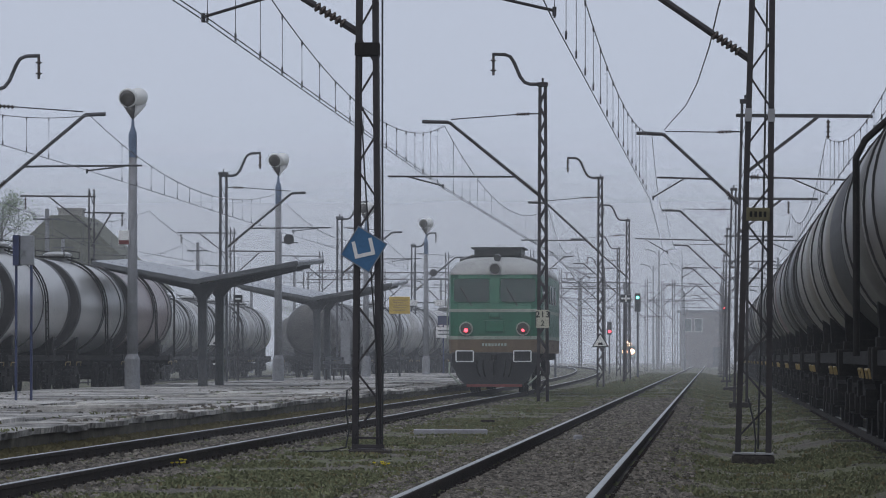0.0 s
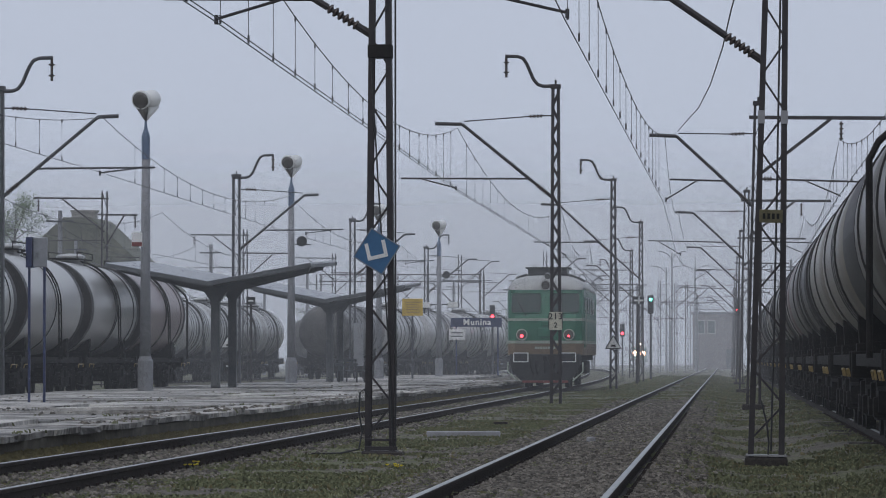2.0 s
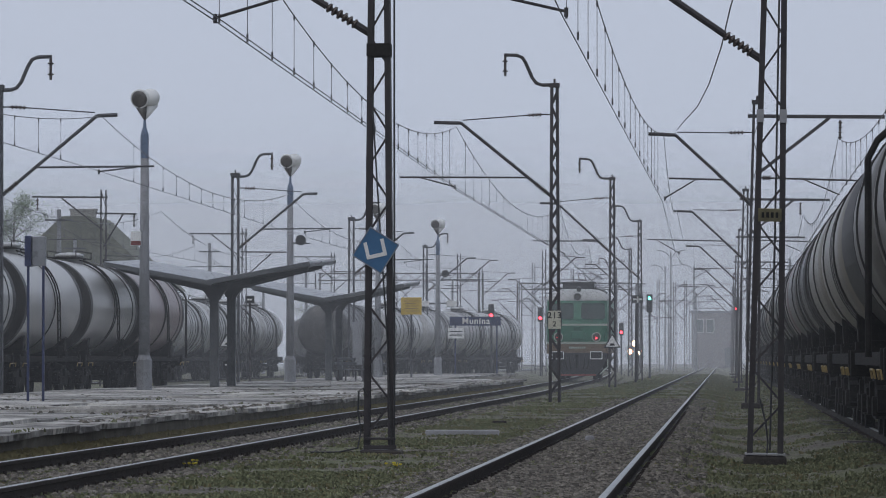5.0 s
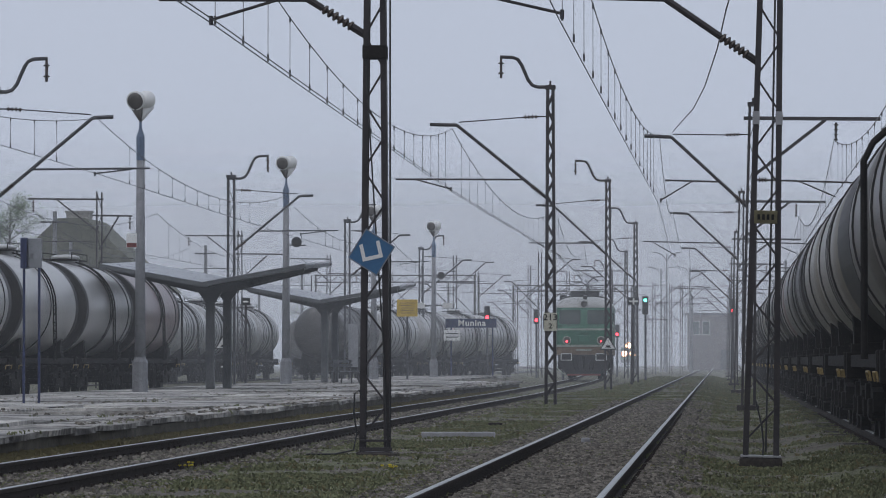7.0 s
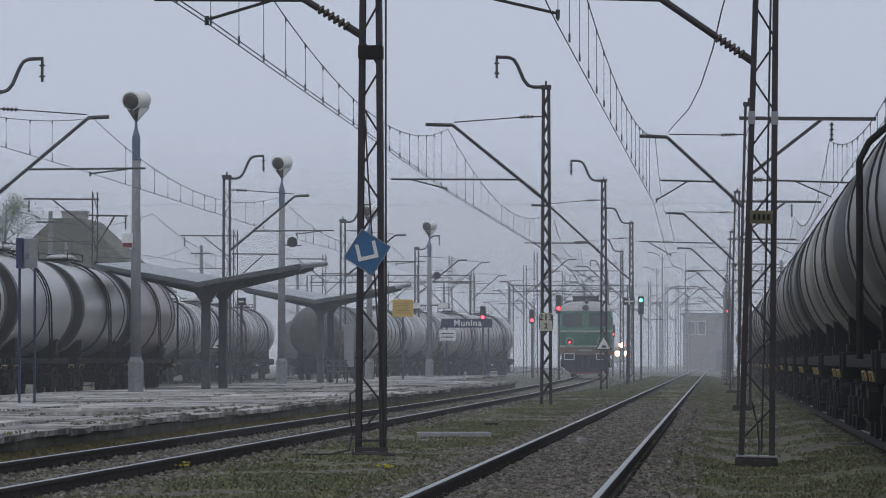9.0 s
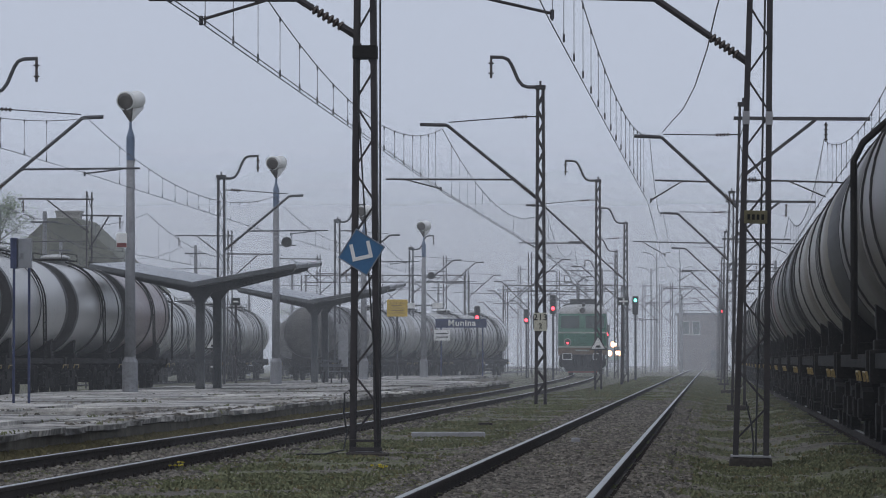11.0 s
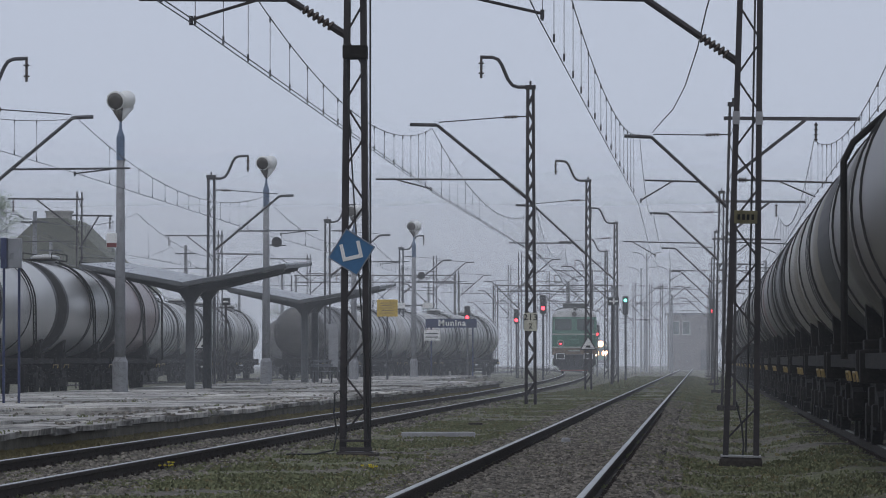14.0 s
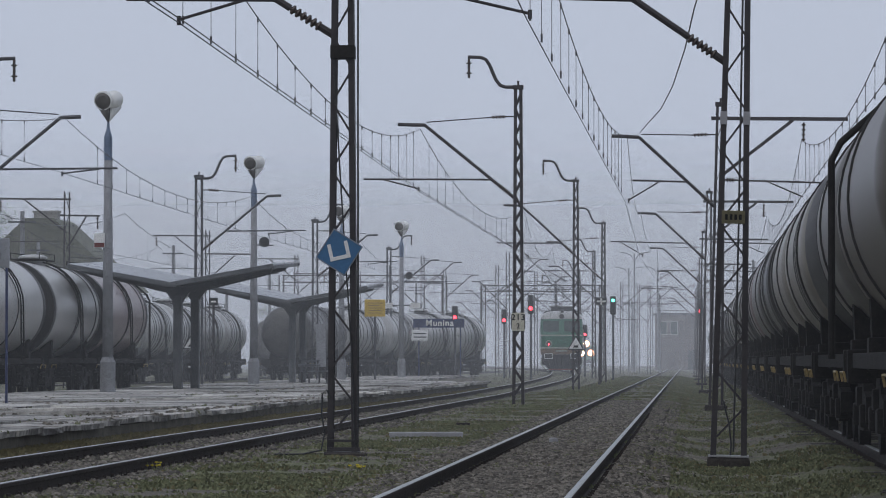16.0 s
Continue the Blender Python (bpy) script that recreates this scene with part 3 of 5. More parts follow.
# ---------------------------------------------------------------- overhead wires
def wire(name, pts, r, parent):
    b = B()
    pipe(b, pts, r, seg=5)
    return part(name, b, M_WIRE, parent)


def catenary(xs, ys, zc, zm, label, sag=1.2, hanger_gap=3.6, twin=True, hung=310):
    """Messenger and contact wires over one track, with droppers; xs wander left and right of the track."""
    c = thing("overhead_line", pose(0, 0, 0), label, "overhead line", "overhead lines")
    zm = zm if isinstance(zm, list) else [zm] * len(ys)
    zc = zc if isinstance(zc, list) else [zc] * len(ys)

    def cx(i, t):
        return xs[i] + (xs[i + 1] - xs[i]) * t
    for dx in ((0.0, 0.09) if twin else (0.0,)):
        wire("contact_wire", [(x + dx, y, z) for x, y, z in zip(xs, ys, zc)], 0.0085, c)
    pts, low = [], []
    for i in range(len(ys) - 1):
        n = max(4, int((ys[i + 1] - ys[i]) / hanger_gap))
        for k in range(n + (i == len(ys) - 2)):
            t = k / n
            low.append(zc[i] + (zc[i + 1] - zc[i]) * t)
            pts.append((cx(i, t) + 0.04, ys[i] + (ys[i + 1] - ys[i]) * t, zm[i] + (zm[i + 1] - zm[i]) * t - sag * 4 * t * (1 - t)))
    wire("messenger_wire", pts, 0.0095, c)
    for i, p in enumerate(pts):
        if p[2] < max(zm) - 0.25 and p[1] < hung:
            b = B()
            rod(b, (p[0], p[1], low[i]), p, 0.005, seg=4)
            rod(b, (p[0], p[1], low[i] - 0.015), (p[0], p[1], low[i] + 0.1), 0.015, seg=4)
            rod(b, (p[0], p[1], p[2] - 0.07), (p[0], p[1], p[2] + 0.02), 0.014, seg=4)
            part("dropper", b, M_WIRE, c)
    return c


MASTS_Y = [0, 55, 119, 181, 237, 298, 360, 425, 490]
catenary([x + bend(y)[0] for x, y in zip((-6.2, -6.53, -7.45, -6.92, -7.1, -6.65, -6.95, -6.65, -6.9), MASTS_Y)], MASTS_Y, [5.3, 5.57, 5.93] + [5.7] * 6, [7.3, 7.15, 7.67] + [7.6] * 6, "twin contact wires hung from a sagging messenger wire")
catenary([-2.1, -2.05, -1.7, -2.0, -1.7, -1.95, -1.6, -1.9, -1.6], MASTS_Y, 5.6, [7.3, 7.2, 7.5] + [7.5] * 6, "contact wire hung by droppers from a sagging messenger wire", twin=False, sag=0.9, hung=125)
catenary([2.9, 3.2, 3.12, 3.3, 3.0, 3.2, 3.0, 3.2, 3.0], MASTS_Y, 5.72, 7.32, "contact wire above the standing tank wagons", twin=False, hung=185)
catenary([-15.75, -15.7, -16.2, -16.2, -16.3, -16.3], [58, 107.4, 159, 209, 261, 318], 5.95, 7.34, "contact wires above the far side of the platform", twin=False, sag=0.95, hanger_gap=3.2)

jumper = thing("jumper_wire", pose(0, 0, 0), "slack jumper wire hung between two masts", "wire")
wire("cable", [(0.4, 55.5, 6.95), (0.25, 58, 6.5), (0.1, 61.5, 6.25), (-0.03, 66, 6.02), (-0.25, 75, 6.02), (-0.53, 87, 6.32), (-0.92, 102, 6.87), (-1.3, 119, 7.55)], 0.011, jumper)

# ---------------------------------------------------------------- tank wagons
def wheelset(parent, y, r=0.475):
    b = B()
    rod(b, (-0.8, y, r), (0.8, y, r), 0.08, seg=10)
    for s in (-0.78, 0.78):
        rod(b, (s - 0.065, y, r), (s + 0.065, y, r), r, seg=24)
        rod(b, (s * 0.92 - 0.015, y, r), (s * 0.92 + 0.015, y, r), r + 0.028, seg=24)
    part("wheelset", b, M_UNDER, parent)


def bogie(parent, y):
    for s in (-1.02, 1.02):
        b = B()
        prism(b, [(-1.25, 0.42), (-1.25, 0.68), (-0.7, 0.74), (-0.4, 0.9), (0.4, 0.9), (0.7, 0.74), (1.25, 0.68), (1.25, 0.42), (0.9, 0.36), (0.45, 0.3), (-0.45, 0.3), (-0.9, 0.36)], -0.07, 0.07)
        bmesh.ops.transform(b, matrix=Matrix.Translation((s, y, 0)) @ Matrix.Rotation(radians(90), 4, "Z"), verts=b.verts[:])
        for k in (-0.925, 0.925):
            box(b, s, y + k, 0.47, 0.26, 0.3, 0.26, bev=0.03)
        for k in (-0.2, 0.0, 0.2):
            rod(b, (s, y + k, 0.34), (s, y + k, 0.62), 0.075, seg=10)
        part("bogie_frame", b, M_UNDER, parent)
    for k in (-0.925, 0.925):
        wheelset(parent, y + k)
    part("bolster", box(B(), 0, y, 0.68, 2.3, 0.4, 0.22, bev=0.02), M_UNDER, parent)


def tank_wagon(x, y, shell, label, turn=0.0, L=10.7, R=1.48, z0=RAIL_Z, bands=(-4.2, -2.9, -1.45, 0, 1.45, 2.9, 4.2), hoop=False, ladders=(1,), stripes=()):
    """A four-axle tank wagon about 12 m over its couplings; its middle stands at y."""
    w = thing("tank_wagon", pose(x, y, z0, 0, 0, turn), label, "tank wagon", "standing tank wagons")
    AX = 2.66
    h = L / 2
    prof = [(0.02, -h), (R * 0.45, -h + 0.04), (R * 0.75, -h + 0.13), (R * 0.93, -h + 0.28), (R, -h + 0.5)]
    prof += [(R, -h + 0.5 + (L - 1.0) * k / 12) for k in range(1, 12)]
    prof += [(r, -z) for r, z in reversed(prof[:5])]
    part("tank", lathe(B(), prof, 48, Matrix.Translation((0, 0, AX)) @ Matrix.Rotation(radians(-90), 4, "X")), shell, w, smooth=True)
    # welded seams and broad dark bands, some stained, some painting in gap shade
    for k in bands:
        b = B()
        wd = 0.05
        rr = R + 0.025
        lathe(b, [(R - 0.03, -wd / 2), (rr, -wd / 2 + 0.004), (rr, wd / 2 - 0.004), (R - 0.03, wd / 2)], 48,
              Matrix.Translation((0, k + random.uniform(-0.15, 0.15), AX)) @ Matrix.Rotation(radians(-90), 4, "X"))
        part("strap", b, M_BAND, w, "dark steel strap round the tank")
    for k, wd in stripes:
        b = B()
        rr = R + 0.006
        lathe(b, [(R - 0.03, -wd / 2), (rr, -wd / 2 + 0.004), (rr, wd / 2 - 0.004), (R - 0.03, wd / 2)], 48, Matrix.Translation((0, k, AX)) @ Matrix.Rotation(radians(-90), 4, "X"))
        part("stain_and_shade_band", b, M_BAND, w, "dark band round the tank, oil stain and painted gap shade", smooth=False)
    # manhole dome, walkway and rails on top
    b = B()
    lathe(b, [(0.42, 0), (0.42, 0.22), (0.46, 0.23), (0.46, 0.28), (0.3, 0.34), (0.05, 0.36)], 20, Matrix.Translation((0, 0, AX + R - 0.05)))
    part("manhole", b, shell, w)
    part("walkway", box(B(), 0, 0, AX + R + 0.12, 0.9, 3.2, 0.04), M_UNDER, w)
    b = B()
    for s in (-0.45, 0.45):
        pipe(b, [(s, -1.6, AX + R + 0.12), (s, -1.6, AX + R + 0.32), (s, 1.6, AX + R + 0.32), (s, 1.6, AX + R + 0.12)], 0.018, 6)
    part("handrail", b, M_UNDER, w)
    # ladders on both flanks
    for s in ladders:
        b = B()
        for k in (-0.22, 0.22):
            pts = [(s * (R + 0.10) * math.sin(a), k, AX + (R + 0.10) * math.cos(a)) for a in np.linspace(radians(12), radians(90), 9)]
            pipe(b, pts + [(s * (R + 0.12), k, 1.1)], 0.025, 6)
        for z in np.linspace(1.2, AX, 7):
            rod(b, (s * (R + 0.11), -0.22, z), (s * (R + 0.11), 0.22, z), 0.015, seg=6)
        part("ladder", b, M_UNDER, w)
    # frame, cradles, buffer beams
    b = B()
    box(b, 0, 0, 1.0, 0.62, 11.0, 0.3, bev=0.02)
    for s in (-1, 1):
        box(b, 0, s * 5.45, 1.02, 2.7, 0.2, 0.36, bev=0.02)
        box(b, 0, s * 3.75, 1.15, 2.4, 0.5, 0.34, bev=0.02)
        box(b, s * 1.25, 0, 1.08, 0.09, 10.8, 0.16, bev=0.01)
    part("underframe", b, M_UNDER, w)
    for s in (-1, 1):
        for q in (-1, 1):
            b = B()
            prism(b, [(q * 0.5, 1.12), (q * 1.15, 1.12), (q * 1.18, 1.72), (q * 1.0, 1.6), (q * 0.8, 1.42), (q * 0.5, 1.3)], s * 3.55, s * 3.95)
            part("cradle", b, M_UNDER, w)
    if hoop:
        for s in (1,):
            b = B()
            pts = [(-1.52, s * 5.2, 1.1), (-1.52, s * 5.2, 3.2), (-1.42, s * 5.2, 3.4), (-0.6, s * 5.2, 4.12), (-0.4, s * 5.2, 4.2), (0.4, s * 5.2, 4.2), (0.6, s * 5.2, 4.12), (1.42, s * 5.2, 3.4), (1.52, s * 5.2, 3.2), (1.52, s * 5.2, 1.1)]
            pipe(b, pts, 0.038, 8)
            part("end_hoop", b, M_UNDER, w)
    for s in (-1, 1):
        bogie(w, s * 3.9)
        b = B()
        for q in (-0.88, 0.88):
            rod(b, (q, s * 5.5, 0.92), (q, s * 5.95, 0.92), 0.09, seg=12)
            rod(b, (q, s * 5.95, 0.92), (q, s * 6.0, 0.92), 0.2, seg=16)
        part("buffer", b, M_UNDER, w)
        part("coupler", box(B(), 0, s * 5.8, 0.9, 0.25, 0.5, 0.28, bev=0.04), M_UNDER, w)
        for q in (-1, 1):
            b = B()
            pipe(b, [(q * 1.40, s * 4.5, 0.86), (q * 1.42, s * 4.5, 0.96), (q * 1.42, s * 5.4, 0.96), (q * 1.40, s * 5.4, 0.86)], 0.014, 6)
            part("coupling_lever", b, M_YELLOW, w, "faded yellow coupling lever")
    for q in (-0.5, 0.4):
        part("brake_cylinder", rod(B(), (q, -0.4, 0.72), (q, 0.5, 0.72), 0.2, seg=16), M_UNDER, w)
    return w


SHELLS = [M_TANK_BROWN, M_TANK, M_TANK_BEIGE, M_TANK_BEIGE, M_TANK_DARK, M_TANK, M_TANK_RUST]
SHELL_WORD = ["brown grimy", "half black grey", "dull beige", "dull beige", "black-stained", "grimy grey", "rusty"]
for i in range(24):
    k = i % 7
    tank_wagon(3.05, 40.55 + 12.04 * i, SHELLS[k], SHELL_WORD[k] + " banded tank wagon standing on the siding" + (", black end hoop" if i == 0 else ""),
               hoop=i == 0, bands=((1.2, 3.9), (-2.0,), (-3.2, 3.0), (-1.5, 3.1))[i % 4], stripes=((), ((2.3, 5.0),), ((-2.4, 0.4), (-1.6, 0.4), (-0.8, 0.4)), ((4.2, 1.2),), ((-4.0, 2.0), (1.0, 1.6)))[i % 5])
for i in range(4):
    # end stripes paint in the shade of the gaps between these wagons
    tank_wagon(-20.5, 109.6 + 12.06 * i, M_TANK_RUST if i == 3 else M_TANK_PALE,
               ("rusty" if i == 3 else "wet pale grey") + " tank wagon standing behind the platform", R=1.45, bands=(0, 0.2, 4.1) if i != 1 else (-0.1,), stripes=((-4.95, 0.45), (4.95, 0.45)), hoop=i == 3)
for y in (204.1, 216.2, 228.2, 240.3, 252.3):
    tank_wagon(-27.9, y, M_TANK_PALE, "grey tank wagon with many dark straps on a further siding", R=1.45, bands=(-3.9, -3.1, -2.1, 0.4, 1.5, 3.2), stripes=((-0.9, 0.7), (2.4, 0.35)))
for k in range(5):
    tank_wagon(-21.4 + 1.42 * k, 240 + 12.1 * k, M_TANK_DARK if k == 0 else M_TANK_PALE, "dark tank wagon veiled by fog on a diverging siding", turn=-6.7, R=1.45, bands=(-3.6, -2.4, -1.2, 0, 1.2, 2.4, 3.6), stripes=((1.8, 0.5),))
for k in range(2):
    tank_wagon(-29.5 + 0.9 * k, 312 + 12.1 * k, M_TANK_DARK, "dark tank wagon far off in the fog", turn=-4, R=1.45)


# ---------------------------------------------------------------- locomotive
def rounded(x0, x1, z0, z1, y, r, bm, depth):
    """A board with rounded corners whose face looks to -y."""
    o = []
    for cx, cz, a0 in ((x1 - r, z1 - r, 0), (x0 + r, z1 - r, 90), (x0 + r, z0 + r, 180), (x1 - r, z0 + r, 270)):
        for k in range(4):
            a = radians(a0 + 30 * k)
            o.append((cx + r * math.cos(a), cz + r * math.sin(a)))
    prism(bm, o, y, y + depth)
    return bm


def build_loco(name, label, m):
    lo = thing(name, m, label, "locomotive")
    # origin on the rails under the end that faces the camera; the body runs to +y
    L, W = 16.4, 1.45

    def section(y, k, z0, z1, inset=0.0):
        w = W * k
        return [(-w, y + inset, z0), (w, y + inset, z0), (w, y, z1), (-w, y, z1)]

    # lower body, slightly rounded nose in plan
    def shell(z0, z1, mat, nm, lab="", rake0=0.0, rake1=0.0, grow=0.0):
        b = B()
        pl = [(-W - grow, 0.35), (-W + 0.06 - grow, 0.12), (-W + 0.3, 0.0 - grow), (W - 0.3, 0.0 - grow), (W - 0.06 + grow, 0.12), (W + grow, 0.35), (W + grow, L - 0.35),
              (W - 0.3, L), (-W + 0.3, L), (-W - grow, L - 0.35)]
        def ring(z, rk):
            return [b.verts.new((x, y + (rk if y < 1 else 0), z)) for x, y in pl]
        a, c = ring(z0, rake0), ring(z1, rake1)
        n = len(pl)
        for i in range(n):
            j = (i + 1) % n
            b.faces.new((a[i], a[j], c[j], c[i]))
        b.faces.new(list(reversed(a)))
        b.faces.new(c)
        return part(nm, b, mat, lo, lab)

    shell(1.22, 1.7, M_BUFF, "skirt_panel", "faded orange-brown lower panel")
    shell(1.7, 2.62, M_GREEN, "lower_body", "dull green painted body")
    shell(2.62, 3.72, M_GREEN, "cab_body", "dull green cab with two windscreens", 0.0, 0.32)
    shell(1.665, 1.775, M_CREAM, "stripe", "cream stripe", grow=0.012)
    shell(2.52, 2.62, M_CREAM, "stripe", "cream stripe", grow=0.012)
    # domed roof
    secs = []
    for y, k, zt in ((0.3, 0.93, 3.74), (0.45, 0.97, 3.95), (0.8, 1.0, 4.15), (1.6, 1.0, 4.28), (L - 1.6, 1.0, 4.28), (L - 0.8, 1.0, 4.15), (L - 0.3, 0.94, 3.8)):
        s = []
        for i in range(17):
            a = math.pi * i / 16
            s.append((W * k * math.copysign(abs(math.cos(a)) ** 0.62, math.cos(a)), y, 3.70 + (zt - 3.70) * abs(math.sin(a)) ** 0.8))
        secs.append(s)
    part("roof", loft(secs), M_ROOF, lo, "pale grey weathered domed roof", smooth=True)
    b = B()
    box(b, 0, 3.4, 4.44, 1.5, 2.6, 0.26, bev=0.03)
    box(b, 0, 3.4, 4.585, 1.7, 2.8, 0.05, bev=0.01)
    for k in range(6):
        box(b, 0, 2.09, 4.36 + 0.035 * k, 1.45, 0.03, 0.012)
    part("roof_vent", b, M_ROOFDK, lo, "dark raised roof ventilator")
    b = B()
    for s in (-1, 1):
        box(b, s * 0.98, 5.5, 4.2, 0.45, 7, 0.2, Matrix.Rotation(s * radians(18), 4, "Y"), bev=0.03)
    part("roof_grille", b, M_ROOFDK, lo)
    b = B()
    rod(b, (0.05, 0.75, 4.22), (0.05, 1.1, 4.27), 0.11, seg=14)
    part("horn", b, M_ROOFDK, lo)
    # windscreens
    for s in (-1, 1):
        b = B()
        rounded(-0.55, 0.55, 2.84, 3.58, 0, 0.1, b, 0.05)
        for v in b.verts:
            v.co.y += (v.co.z - 2.62) * 0.32 / 1.1 - 0.012
            v.co.x += s * 0.73
        part("windscreen", b, M_GLASS, lo, "dark rain-wet windscreen")
        b = B()
        pts = [(s * 0.73 + q * 0.57, (z - 2.62) * 0.29 - 0.02, z) for q, z in ((-1, 2.82), (-1, 3.58), (1, 3.58), (1, 2.82), (-1, 2.82))]
        pipe(b, pts, 0.014, 6)
        part("window_gasket", b, M_GREEN, lo)
        b = B()
        rod(b, (s * 0.72, -0.02, 2.72), (s * 0.72 - 0.35, 0.13, 3.3), 0.014, seg=5)
        part("wiper", b, M_BLACK, lo)
    # lamps
    for s in (-1, 1):
        part("lamp_ring", rod(B(), (s * 0.89, -0.09, 2.0), (s * 0.89, 0.05, 2.0), 0.215, 0.225, seg=24), M_CREAM, lo, "pale round lamp bezel")
        part("lamp_glass", rod(B(), (s * 0.89, -0.10, 2.0), (s * 0.89, -0.08, 2.0), 0.175, seg=24), M_LAMPDK, lo, "dark lamp glass")
        part("tail_lamp", rod(B(), (s * 0.89 - s * 0.0, -0.115, 1.95), (s * 0.89, -0.1, 1.95), 0.06 if s < 0 else 0.042, seg=14), M_LAMP_RED, lo, "lit red tail lamp")
    part("headlight_ring", rod(B(), (0, 0.22, 3.88), (0, 0.55, 3.9), 0.2, seg=20), M_ROOF, lo)
    part("headlight_glass", rod(B(), (0, 0.205, 3.88), (0, 0.225, 3.88), 0.16, seg=20), M_LAMPDK, lo)
    # hump and socket box between the lamps
    b = B()
    box(b, 0, -0.04, 2.08, 0.6, 0.1, 0.36, bev=0.03)
    box(b, 0, -0.05, 2.42, 0.32, 0.1, 0.16, bev=0.04)
    part("socket_box", b, M_GREEN, lo)
    # framed buffers
    for s in (-1, 1):
        b = B()
        rod(b, (s * 0.9, -0.55, 1.13), (s * 0.9, 0.02, 1.13), 0.14, seg=14)
        part("buffer_shank", b, M_BLACK, lo)
        b = B()
        rounded(s * 0.9 - 0.28, s * 0.9 + 0.28, 0.97, 1.31, -0.62, 0.05, b, 0.06)
        part("buffer_head", b, M_BLACK, lo, "rectangular black buffer head")
        b = B()
        q = [(s * 0.9 + u * 0.27, -0.63, 1.14 + v * 0.165) for u, v in ((-1, -1), (-1, 1), (1, 1), (1, -1), (-1, -1))]
        for a, c in zip(q, q[1:]):
            bar(b, a, c, 0.035, 0.035)
        part("buffer_edge", b, M_WHITE, lo, "white painted buffer outline")
    b = B()
    for k in range(8):
        box(b, -0.36 + 0.1 * k, -0.012, 1.5, 0.07, 0.02, 0.09)
    part("number_bars", b, M_CREAM, lo, "unreadable pale running number")
    part("buffer_beam", box(B(), 0, 0.12, 1.05, 2.7, 0.3, 0.42, bev=0.03), M_BLACK, lo)
    b = B()
    box(b, 0, -0.25, 1.1, 0.16, 0.4, 0.16, bev=0.02)
    pipe(b, [(0, -0.4, 1.1), (0, -0.48, 0.95), (0, -0.46, 0.7), (0, -0.4, 0.55)], 0.04, 6)
    for s in (-0.35, 0.35, 0.55, -0.55):
        pipe(b, [(s, -0.05, 1.0), (s, -0.2, 0.85), (s * 0.9, -0.22, 0.6), (s * 0.8, -0.1, 0.5)], 0.025, 6)
    part("coupling", b, M_UNDER, lo, "black screw coupling and hoses")
    b = B()
    prism(b, [(-1.35, 0.9), (1.35, 0.9), (1.1, 0.42), (0.85, 0.2), (-0.85, 0.2), (-1.1, 0.42)], -0.12, -0.06)
    part("snow_plough", b, M_BLACK, lo)
    part("rail_guard", box(B(), 0, -0.14, 0.22, 1.75, 0.04, 0.09, bev=0.01), M_RED, lo, "dull red guard bar")
    for s in (-1, 1):
        b = B()
        pipe(b, [(s * 1.42, 0.1, 0.95), (s * 1.42, -0.05, 0.6), (s * 1.05, -0.15, 0.25)], 0.03, 6)
        part("step_rail", b, M_CREAM, lo, "pale step rail")
        b = B()
        pipe(b, [(s * 1.49, 0.75, 1.5), (s * 1.53, 0.75, 1.6), (s * 1.53, 0.75, 2.9), (s * 1.49, 0.75, 3.0)], 0.018, 6)
        part("grab_rail", b, M_CREAM, lo)
        b = B()
        box(b, s * 1.455, 1.15, 2.45, 0.03, 0.7, 1.9, bev=0.02)
        part("cab_door", b, M_GREEN, lo)
        for y in (1.15, 2.2, 5, 7.2, 9.4, 11.6):
            part("side_window", box(B(), s * 1.462, y, 3.15, 0.03, 0.6 if y < 3 else 0.9, 0.6, bev=0.01), M_GLASS, lo)
        b = B()
        box(b, s * 1.25, 5.8, 0.75, 0.4, 3.5, 0.5, bev=0.05)
        part("fuel_tank", b, M_UNDER, lo)
    b = B()
    box(b, 0, L / 2, 1.15, 2.6, L - 0.4, 0.3, bev=0.02)
    part("main_frame", b, M_UNDER, lo)
    for yb in (3.3, L - 3.3):
        for k in (-1.6, 0, 1.6):
            wheelset(lo, yb + k, 0.55)
        for s in (-1.05, 1.05):
            part("bogie_frame", box(B(), s, yb, 0.72, 0.12, 4.6, 0.34, bev=0.04), M_UNDER, lo)
    return lo


loco = build_loco("diesel_locomotive", "green diesel locomotive with cream stripes and lit red tail lamps", pose(-6.8, 134.4, RAIL_Z))

